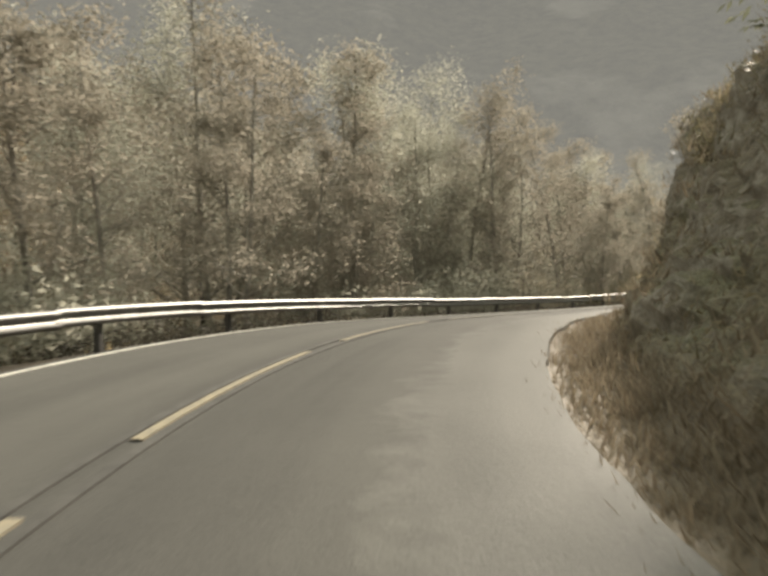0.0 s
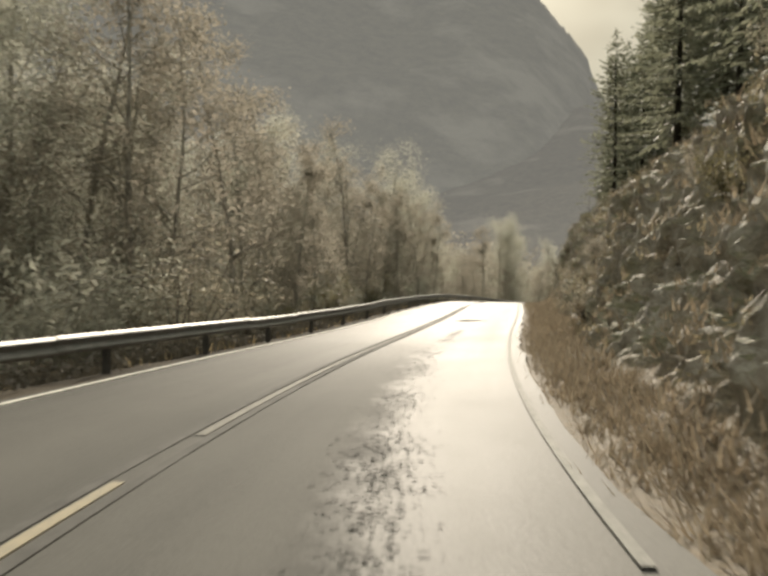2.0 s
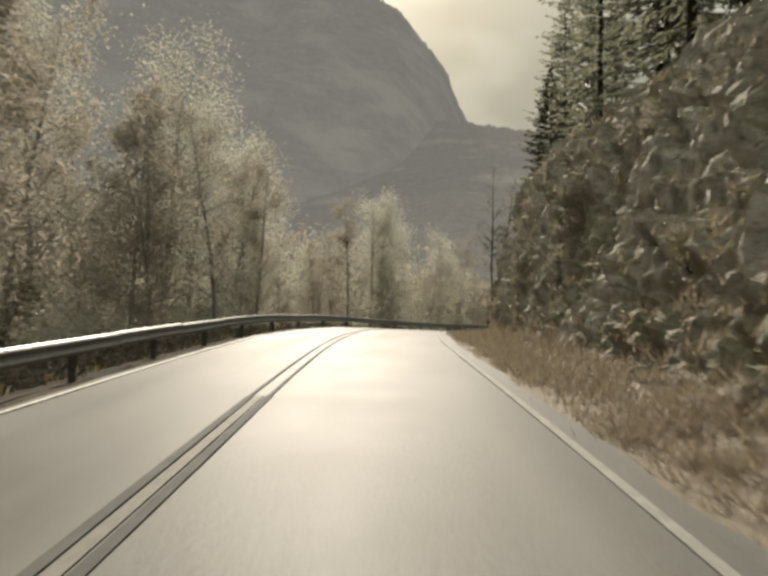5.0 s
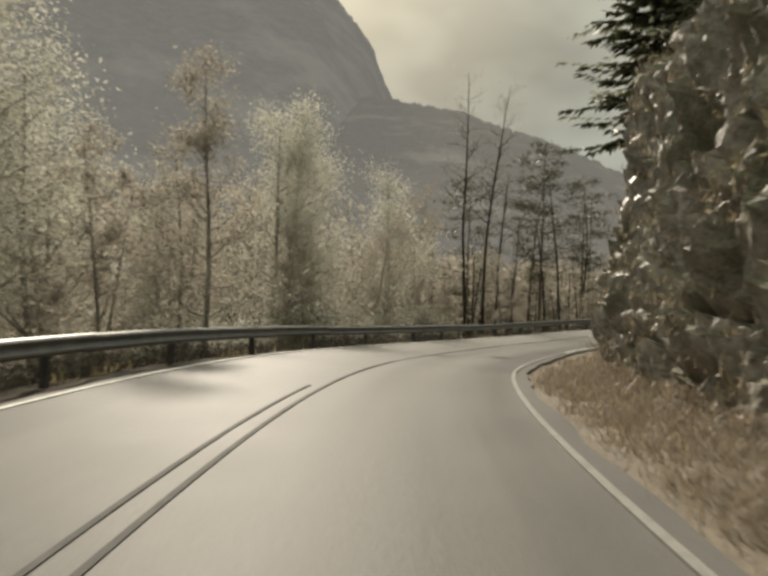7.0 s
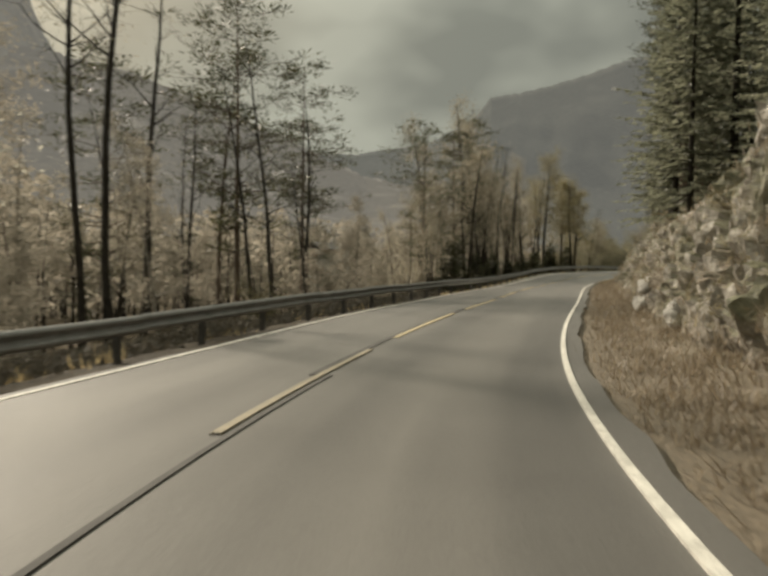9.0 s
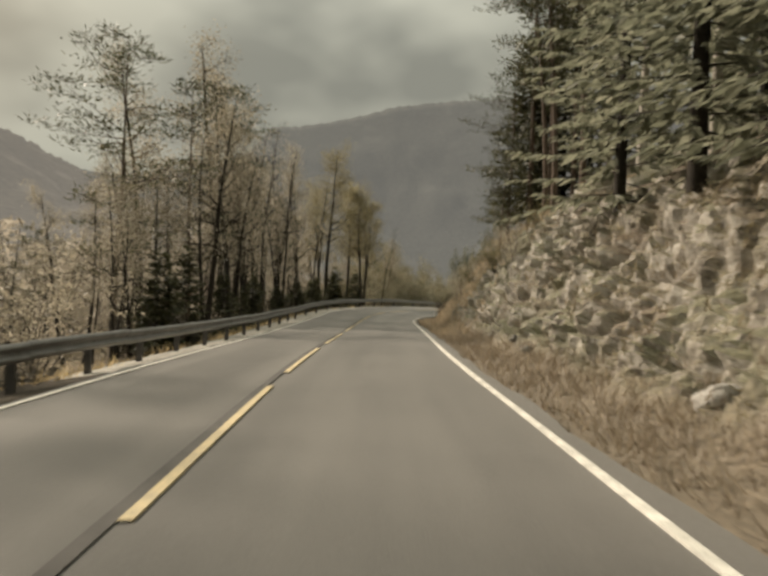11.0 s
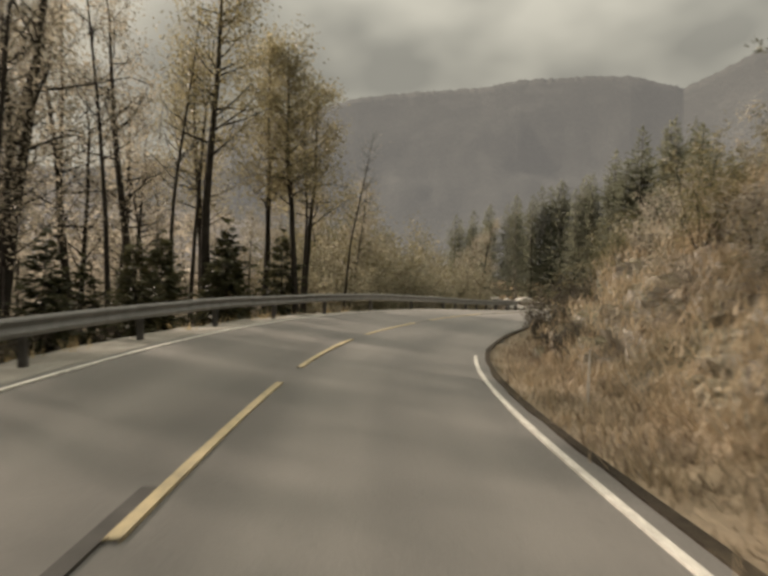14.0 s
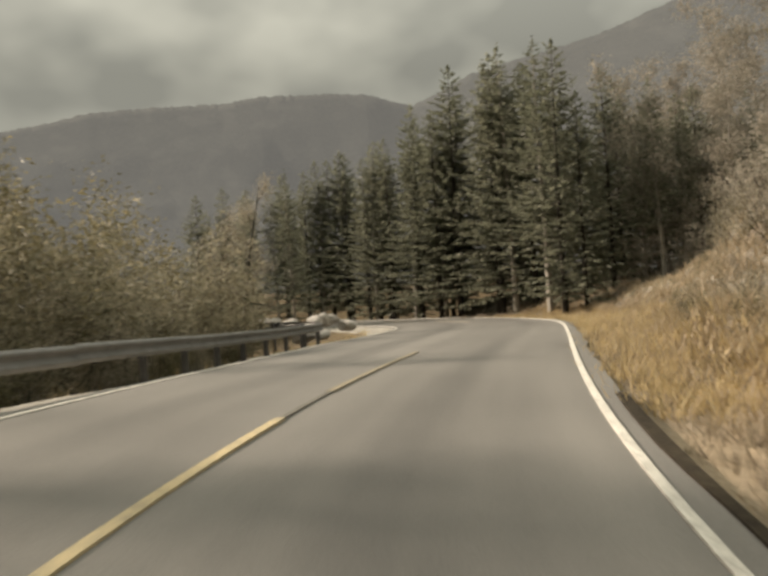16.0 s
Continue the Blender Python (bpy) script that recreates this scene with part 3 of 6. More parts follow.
def build_bank():
    s = np.arange(-11.0, 261.0, BANK_STEP)
    u = np.linspace(0, 1, 84)
    toe, lip = np.interp(s, BANK_S, BANK_TOE), np.interp(s, BANK_S, BANK_LIP)
    # rows: verge, face (most of them), upper slope
    l = np.where(u < 0.12, 3.38 + (toe[:, None] - 3.38) * (u / 0.12),
                 np.where(u < 0.7, toe[:, None] + (lip - toe)[:, None] * ((u - 0.12) / 0.58), lip[:, None] + (BANK_END - lip)[:, None] * ((u - 0.7) / 0.3) ** 1.5))
    ss = np.broadcast_to(s[:, None], l.shape)
    p = at_line(ss, l, bank_height(ss, l))
    crag = np.interp(s, BANK_S, BANK_CRAG)[:, None]
    on = np.clip((u - 0.1) / 0.12, 0, 1) * np.clip((1.0 - u) / 0.2, 0.25, 1)
    q = p * np.array([1, 1, 0.8])
    big = fbm(q * 0.33, 3, 40)
    blocks = fbm(q * np.array([1.1, 1.1, 0.8]) + big[..., None] * 0.6, 4, 50, True)
    cuts = np.abs(vnoise(q * np.array([0.9, 0.9, 1.7]) + 3.3, 61))
    steps = np.round(fbm(q * np.array([0.9, 0.9, 0.5]), 2, 70) * 5) / 5
    d = on * (crag * (0.75 * big + 0.5 * blocks + 0.4 * steps + 0.22 * fbm(q * 1.9, 3, 77, True) - 0.5 * np.exp(-(cuts / 0.1) ** 2) + 0.32 * fbm(q * 3.4, 3, 80, True) + 0.07 * fbm(q * 9, 2, 82, True) + 0.16 * fbm(q * np.array([2.4, 2.4, 0.6]), 3, 85, True) - 0.2) + (1 - crag) * (0.75 * big + 0.5 * fbm(q * 0.9, 2, 83) + 0.2 * fbm(q * 2.2, 2, 81)))
    a = np.interp(ss, LINE_S, LINE_H)
    p[..., 0] -= np.cos(a) * d * 0.8
    p[..., 1] -= np.sin(a) * d * 0.8
    p[..., 2] += d * 0.55 + 0.05 * fbm(p * 2.2, 2, 90) * np.clip(u * 12, 0, 1)
    return s, u, p


BS, BU, BP = build_bank()
BANKS = [("bank", -11, 24, "shaded bank of moss, brown grass and loose rock"), ("rock_face", 24, 84, "mossy grey rock bank with withered ferns beside the road"),
         ("rock_face", 84, 126, "steep craggy pale rock face beside the road"), ("rock_face", 126, 186, "sunlit blasted rock cutting with brown grass"),
         ("bank", 186, 261, "golden dry grass bank beside the road")]
for name, a, b, label in BANKS:
    i0, i1 = int(round((a - BS[0]) / BANK_STEP)), min(int(round((b - BS[0]) / BANK_STEP)) + 1, len(BS))
    pts = BP[i0:i1]
    me = mesh_of(name, pts.reshape(-1, 3), grid_faces(pts.shape[0], pts.shape[1])[:, ::-1], M["rock"])
    me.shade_flat()
    att = me.attributes.new("soil", "FLOAT", "POINT")
    crag = np.interp(BS[i0:i1], BANK_S, BANK_CRAG)[:, None]
    wild = 0.5 + 0.5 * fbm(pts * 0.7, 3, 95)
    soil = np.clip(np.where(BU < 0.2, 1.4 - BU / 0.16, 0) + (1 - crag) * 1.1 * wild, 0, 1)
    att.data.foreach_set("value", np.broadcast_to(soil, pts.shape[:2]).astype(np.float32).ravel())
    seep = np.clip(1 - np.abs(BS[i0:i1, None] - 105) / 18, 0, 0.5) * 2 * np.clip(0.65 + 0.9 * fbm(pts * 0.35, 3, 97), 0, 1) * np.clip((BU - 0.14) / 0.1, 0, 1)
    me.attributes.new("wet", "FLOAT", "POINT").data.foreach_set("value", seep.astype(np.float32).ravel())
    washed = np.clip(np.minimum((BS[i0:i1, None] - 172) / 14, (221 - BS[i0:i1, None]) / 8), 0, 1) * np.clip((0.17 - BU) / 0.04, 0, 1) * np.clip(0.75 + 0.9 * fbm(pts * 0.8, 3, 99), 0, 1)
    me.attributes.new("sand", "FLOAT", "POINT").data.foreach_set("value", washed.astype(np.float32).ravel())
    tagged(new(name, me), label, "rock face" if name == "rock_face" else "bank", kind="structure")


def bank_spot(s, u):
    """A point of the bank's skin."""
    i = np.clip(((np.asarray(s) - BS[0]) / BANK_STEP).astype(int), 0, len(BS) - 1)
    j = np.clip((np.asarray(u) * 83).astype(int), 0, 83)
    return BP[i, j]


# ---------------------------------------------------------------- valley side: verge and ground
def valley(s, l):
    """Height of the ground beyond the guard rail, against the road."""
    d = -l - widen(s)
    drop = np.interp(d, [3.2, 4.8, 8, 15, 25, 45], [-0.05, -0.25, -1.3, -2.8, -4.0, -4.5])
    rise = np.interp(s, [40, 70, 110, 170], [0.62, 0.5, 0.3, 0.0])
    return drop + rise * np.clip(d - 32, 0, 130)


def build_verge(s0, s1, d0, d1, mat, label):
    s = np.arange(s0, s1, 0.5)
    d = np.linspace(d0, d1, int((d1 - d0) / 0.35) + 2)
    l = -d[None] - widen(s)[:, None]
    ss = np.broadcast_to(s[:, None], l.shape)
    p = at_line(ss, l, valley(ss, l))
    p[..., 2] += np.where(d > 3.3, 0.06, 0) * fbm(p * 1.8, 3, 30) - np.where(d > 9.2, 1.2, 0)
    me = mesh_of("verge", p.reshape(-1, 3), grid_faces(*l.shape), M[mat], True)
    tagged(new("verge", me), label, "verge", kind="structure")


build_verge(-11.0, 152.5, 3.0, 9.5, "shaded_verge", "earthy verge darkened in colour for the guard rail's shade")
build_verge(152.0, 296.0, 3.0, 4.9, "gravel", "pale gravel verge under the guard rail")
build_verge(152.0, 296.0, 4.8, 9.5, "ground", "brown leaf-strewn slope beyond the guard rail")


def spread(lo, hi, step, far, growth=1.35):
    c = list(np.arange(lo, hi + step / 2, step))
    d, up, down = step, c[-1], c[0]
    while up < far:
        d *= growth
        up, down = up + d, down - d
        c = [down] + c + [up]
    return np.array(c)


def ground_height(x, y):
    s, l = to_line(x, y)
    zr = np.interp(s, LINE_S, LINE_Z)
    top = np.interp(s, BANK_S, BANK_TOP)
    right = np.where(l < 20.5, -1.6, top - 0.25 + np.clip(l - 23, 0, 90) * np.interp(s, [0, 195, 232, 262], [0.45, 0.42, 0.12, 0.02]))
    left = np.where(l > -8.6 - widen(s), -1.9, valley(s, l) + 0.02)
    return zr + np.where(l > 0, right, left), s, l


def build_ground():
    xs, ys = spread(-50, 250, 2.0, 3000), spread(-50, 180, 2.0, 3000)
    x, y = np.meshgrid(xs, ys, indexing="ij")
    z, s, l = ground_height(x, y)
    far = np.clip((np.hypot(x - 90, y - 70) - 260) / 200, 0, 1)
    z = z * (1 - far) + far * -4
    rough = np.clip((np.abs(l) - 10) / 6, 0, 1)
    z = z + rough * 0.5 * fbm(np.stack([x * 0.15, y * 0.15, x * 0], -1), 4, 12)
    me = mesh_of("ground", np.stack([x, y, z], -1).reshape(-1, 3), grid_faces(*x.shape), M["ground"], True)
    tagged(new("ground", me), "brown forest floor with leaf litter", "ground", kind="structure")


build_ground()


# ---------------------------------------------------------------- mountains
def mountain(name, label, prof, centre, r0, r1, mat, seed, rough, crest_trees, base=-12.0):
    """A ridge round the valley: prof gives its height in degrees by compass turn from the start's heading."""
    az = np.radians(np.linspace(prof[0][0], prof[-1][0], 1400))
    el = np.interp(np.degrees(az), [q[0] for q in prof], [q[1] for q in prof])
    t = np.concatenate([np.linspace(0, 1, 26), [1.06, 1.25]])
    r = r0 + (r1 - r0) * t
    crest = np.tan(np.radians(el)) * r1
    shape = np.where(t <= 1, t ** 1.15, 1 - (t - 1) * 2.2)
    z = base + (crest[:, None] - base) * shape
    rr = np.broadcast_to(r, z.shape)
    x, y = centre[0] - np.sin(az)[:, None] * rr, centre[1] + np.cos(az)[:, None] * rr
    p = np.stack([x, y, z], -1)
    wob = np.clip(1 - np.abs(t - 0.5) * 2, 0, 1) + 0.03
    p[..., 2] += rough * wob * fbm(p * (7.0 / r1), 4, seed)
    # tree tops along the crest
    p[:, 25, 2] += crest_trees * vnoise(np.stack([az * 260, az * 0, az * 0 + seed], -1), seed)
    me = mesh_of(name, p.reshape(-1, 3), grid_faces(len(az), len(t)), mat, True)
    tagged(new(name, me), label, "mountain", kind="structure")


NEAR_RIDGE = [(-84, 4.3), (-76, 5.0), (-71, 6.0), (-68, 7.3), (-64, 9.2), (-60, 10.9), (-56.3, 12.0), (-53.7, 13.0), (-50, 13.6), (-48.2, 13.9), (-47.7, 14.5), (-47, 16.0),
              (-46.4, 17.5), (-45.3, 19.0), (-44, 20.5), (-42.6, 22.0), (-40, 23.5), (-36, 24.6), (-31, 25), (-20, 26.5), (0, 28), (25, 30), (60, 27), (100, 24), (150, 20), (180, 18)]
FAR_RIDGE = [(-200, 21), (-170, 22), (-150, 21), (-141, 20.0), (-138.5, 19.8), (-136, 19.5), (-131, 18.3), (-127, 17.7), (-123.5, 17.2), (-121, 16.7), (-118.5, 15.6), (-116.2, 14.7), (-114.5, 15.2),
             (-112.5, 15.8), (-108.5, 16.0), (-104, 15.9), (-101, 15.4), (-96, 15.1), (-91, 14.6), (-88.5, 13.8), (-86, 13.2), (-83.5, 12.7), (-81, 12.4), (-79.5, 10.5), (-76, 9), (-70, 8), (-60, 8)]
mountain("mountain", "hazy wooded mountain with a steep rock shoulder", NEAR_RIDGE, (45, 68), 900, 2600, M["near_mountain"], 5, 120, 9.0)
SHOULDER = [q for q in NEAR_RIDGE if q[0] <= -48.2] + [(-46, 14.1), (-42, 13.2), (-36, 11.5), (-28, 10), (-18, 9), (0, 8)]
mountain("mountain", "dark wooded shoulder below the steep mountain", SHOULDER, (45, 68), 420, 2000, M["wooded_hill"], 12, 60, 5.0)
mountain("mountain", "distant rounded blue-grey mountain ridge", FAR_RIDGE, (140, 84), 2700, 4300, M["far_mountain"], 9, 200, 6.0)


# ---------------------------------------------------------------- guard rail
def rail_path():
    s = np.arange(-10.0, 231.0, 0.5)
    p = at_line(s, -3.93 - widen(s), 0.0)
    a = np.interp(s[-1], LINE_S, LINE_H) + 0.1
    tail, q = [], p[-1].copy()
    for i in range(34):
        a += min(0.09, 0.03 * i)
        q = q + np.array([-math.sin(a), math.cos(a), -0.004]) * 0.5
        tail.append(q.copy())
    return np.concatenate([p, np.array(tail)])


RAIL = rail_path()
RAIL_D = np.concatenate([[0], np.cumsum(np.linalg.norm(np.diff(RAIL, axis=0), axis=1))])


def rail_at(d):
    p = np.stack([np.interp(d, RAIL_D, RAIL[:, i]) for i in range(3)], -1)
    q = np.stack([np.interp(np.asarray(d) + 0.3, RAIL_D, RAIL[:, i]) - np.interp(np.asarray(d) - 0.3, RAIL_D, RAIL[:, i]) for i in range(3)], -1)
    t = q / np.linalg.norm(q, axis=-1, keepdims=True)
    side = np.stack([t[..., 1], -t[..., 0], t[..., 0] * 0], -1)
    return p, t, side / np.linalg.norm(side, axis=-1, keepdims=True)


def build_rail():
    top = 0.635
    z = np.array([0.0, -0.02, -0.05, -0.08, -0.115, -0.155, -0.195, -0.23, -0.26, -0.29, -0.31]) + top
    o = np.array([0.0, 0.035, 0.06, 0.06, 0.02, 0.0, 0.02, 0.06, 0.06, 0.035, 0.0])
    prof = np.concatenate([np.stack([o, z], -1), np.stack([o - 0.006, z], -1)[::-1]])
    rail = empty("guard_rail")
    tagged(rail, "galvanised steel guard rail on dark posts along the valley", "guard rail")
    n = len(prof)
    ends = np.arange(0, RAIL_D[-1], 4.3)
    for k, d0 in enumerate(ends):
        d = np.linspace(d0 - (0.12 if k else 0), min(d0 + 4.3, RAIL_D[-1]), 9)
        p, t, side = rail_at(d)
        sag = 0.012 * math.sin(k * 2.3)
        shift = 0.008 * (k % 2)
        v = p[:, None] + side[:, None] * (prof[None, :, :1] + shift) + np.array([0, 0, 1]) * (prof[None, :, 1:] + sag)
        f = []
        for i in range(len(d) - 1):
            f += [(i * n + j, i * n + (j + 1) % n, (i + 1) * n + (j + 1) % n, (i + 1) * n + j) for j in range(n)]
        f += [tuple(range(n))[::-1], tuple((len(d) - 1) * n + j for j in range(n))]
        part("beam", mesh_of("beam", v.reshape(-1, 3), f, M["steel"], False), rail, "corrugated steel beam section")
    # one post: a C-section with a spacer block
    bm = bmesh.new()
    c = [(-0.05, -0.16), (0.05, -0.16), (0.05, -0.14), (-0.03, -0.14), (-0.03, -0.06), (0.05, -0.06), (0.05, -0.04), (-0.05, -0.04)]
    lo, hi = [bm.verts.new((x, y, -0.7)) for x, y in c], [bm.verts.new((x, y, 0.6)) for x, y in c]
    for i in range(8):
        bm.faces.new((lo[i], lo[(i + 1) % 8], hi[(i + 1) % 8], hi[i]))
    bm.faces.new(hi)
    bmesh.ops.recalc_face_normals(bm, faces=bm.faces)
    post = bpy.data.meshes.new("post")
    bm.to_mesh(post)
    bm.free()
    post.materials.append(M["post"])
    bm = bmesh.new()
    bmesh.ops.create_cube(bm, size=1, matrix=Matrix.Diagonal((0.09, 0.04, 0.22, 1)))
    bmesh.ops.bevel(bm, geom=list(bm.edges), offset=0.006, segments=1, affect="EDGES")
    spacer = bpy.data.meshes.new("spacer_block")
    bm.to_mesh(spacer)
    bm.free()
    spacer.materials.append(M["steel"])
    bm = bmesh.new()
    bmesh.ops.create_cone(bm, cap_ends=True, segments=6, radius1=0.018, radius2=0.014, depth=0.014)
    bolt = bpy.data.meshes.new("bolt")
    bm.to_mesh(bolt)
    bm.free()
    bolt.materials.append(M["post"])
    d = 0.5
    rng = random.Random(3)
    while d < RAIL_D[-1] - 0.2:
        p, t, side = rail_at(np.array([d]))
        x, y = t[0], side[0]
        ob = part("post", post, rail)
        m = Matrix(((x[0], y[0], 0, p[0, 0]), (x[1], y[1], 0, p[0, 1]), (0, 0, 1, p[0, 2] - 0.02), (0, 0, 0, 1)))
        ob.matrix_basis = m @ pose(0, 0, 0, rng.uniform(-1.5, 1.5), rng.uniform(-1.5, 1.5), 0)
        part("spacer_block", spacer, ob).matrix_basis = pose(0, -0.02, 0.5)
        part("bolt", bolt, ob).matrix_basis = pose(0, 0.012, 0.505, -90)
        s_here = d - 10
        d += 1.9 if s_here > 226 else 4.4 if s_here > 188 or s_here < 120 else 2.9
    return rail


build_rail()


# ---------------------------------------------------------------- plants
def tube(pts, radii, sides=5):
    pts = np.asarray(pts, float)
    t = np.gradient(pts, axis=0)
    t /= np.linalg.norm(t, axis=1, keepdims=True) + 1e-9
    ref = np.where(np.abs(t[:, 2:]) > 0.9, np.array([[1.0, 0, 0]]), np.array([[0, 0, 1.0]]))
    a = np.cross(t, ref)
    a /= np.linalg.norm(a, axis=1, keepdims=True) + 1e-9
    b = np.cross(t, a)
    w = np.linspace(0, 2 * np.pi, sides + 1)[:-1]
    ring = a[:, None] * np.cos(w)[None, :, None] + b[:, None] * np.sin(w)[None, :, None]
    v = (pts[:, None] + ring * np.asarray(radii, float)[:, None, None]).reshape(-1, 3)
    f = []
    for i in range(len(pts) - 1):
        for j in range(sides):
            f.append((i * sides + j, i * sides + (j + 1) % sides, (i + 1) * sides + (j + 1) % sides, (i + 1) * sides + j))
    return v, f


class Pile:
    """Gathers pieces of one mesh."""

    def __init__(self):
        self.v, self.f, self.n = [], [], 0

    def add(self, v, f):
        self.v.append(np.asarray(v, float))
        self.f += [tuple(i + self.n for i in q) for q in f]
        self.n += len(v)

    def quads(self, v):
        """v: n x 4 x 3"""
        k = len(v)
        self.v.append(v.reshape(-1, 3))
        self.f += (np.arange(k * 4).reshape(-1, 4) + self.n).tolist()
        self.n += k * 4

    def tris(self, v):
        """v: n x 3 x 3"""
        k = len(v)
        self.v.append(v.reshape(-1, 3))
        self.f += (np.arange(k * 3).reshape(-1, 3) + self.n).tolist()
        self.n += k * 3

    def mesh(self, name, mat, smooth=False):
        return mesh_of(name, np.concatenate(self.v), self.f, mat, smooth)


def leaf_quads(rng, centres, size, flat=0.3):
    """Small diamond leaves at random turns."""
    n = len(centres)
    a = rng.normal(size=(n, 3)) * np.array([1, 1, 1 - flat])
    a /= np.linalg.norm(a, axis=1, keepdims=True)
    b = np.cross(a, rng.normal(size=(n, 3)))
    b /= np.linalg.norm(b, axis=1, keepdims=True)
    s = size * rng.uniform(0.6, 1.35, (n, 1))
    a, b = a * s, b * s * 0.62
    bend = np.cross(a, b) / (size + 1e-9) * 0.3
    return np.stack([centres - a, centres - b + bend, centres + a, centres + b + bend], 1)


def leaf_tris(rng, centres, size, flat=0.3):
    """Small pointed leaves at random turns."""
    return leaf_quads(rng, centres, size, flat)[:, [0, 2, 3]] * 1.0


def path(rng, start, way, length, n, wander, rise):
    pts, d = [np.array(start, float)], np.array(way, float)
    for i in range(n):
        d = d + rng.normal(size=3) * wander + np.array([0, 0, rise])
        d /= np.linalg.norm(d)
        pts.append(pts[-1] + d * length / n)
    return np.array(pts)


def leafy_tree(seed, height, base, limbs, leaves, size, reach, lean=0.04, twigs=5, fork=0.0, rad=0.011, loose=0.022):
    """A slim broad-leaved tree: wood and leaves as two piles."""
    rng = np.random.default_rng(seed)
    wood, crown = Pile(), Pile()
    stems = 2 if fork else 1
    spots = []
    for q in range(stems):
        way = np.array([rng.normal() * lean + (0.1 if q else 0), rng.normal() * lean - (0.08 if q else 0), 1])
        trunk = path(rng, (q * 0.12, 0, -0.6), way, height * (1 - 0.18 * q) + 0.6, 11, 0.035, 0.03)
        tr = height * rad * (1 - 0.3 * q) * (1 - np.linspace(0, 0.93, 12)) ** 0.85
        tr[0] *= 1.35
        wood.add(*tube(trunk, tr, 7))
        zs = np.linspace(base, 0.97, limbs) + rng.uniform(-0.02, 0.02, limbs)
        for z in np.clip(zs, 0.05, 0.99):
            i = z * 11
            k = min(int(i), 10)
            p = trunk[k] + (trunk[k + 1] - trunk[k]) * (i - k)
            ang = rng.uniform(0, 2 * np.pi)
            up = rng.uniform(0.25, 0.95)
            length = reach * height * rng.uniform(0.55, 1.15) * (1.1 - 0.75 * z)
            limb = path(rng, p, (math.cos(ang), math.sin(ang), up), length, 5, 0.14, 0.03)
            r0 = max(0.012, tr[k] * 0.42)
            wood.add(*tube(limb[[0, 1, 3, 5]], r0 * np.array([1, 0.8, 0.5, 0.22]), 4))
            for w in range(twigs):
                j = rng.integers(2, 6)
                d = rng.normal(size=3) + (limb[j] - limb[j - 1]) / (length / 5) * 0.9
                d /= np.linalg.norm(d)
                tw = path(rng, limb[j], d, length * rng.uniform(0.25, 0.5), 2, 0.2, -0.02)
                wood.add(*tube(tw[[0, 2]], [r0 * 0.3, r0 * 0.09], 3))
                spots.append(tw[1:])
            spots.append(limb[3:])
    spots = np.concatenate(spots)
    if leaves:
        c = spots[rng.integers(0, len(spots), leaves)] + rng.normal(size=(leaves, 3)) * loose * height
        crown.tris(leaf_tris(rng, c, size))
    return wood, crown


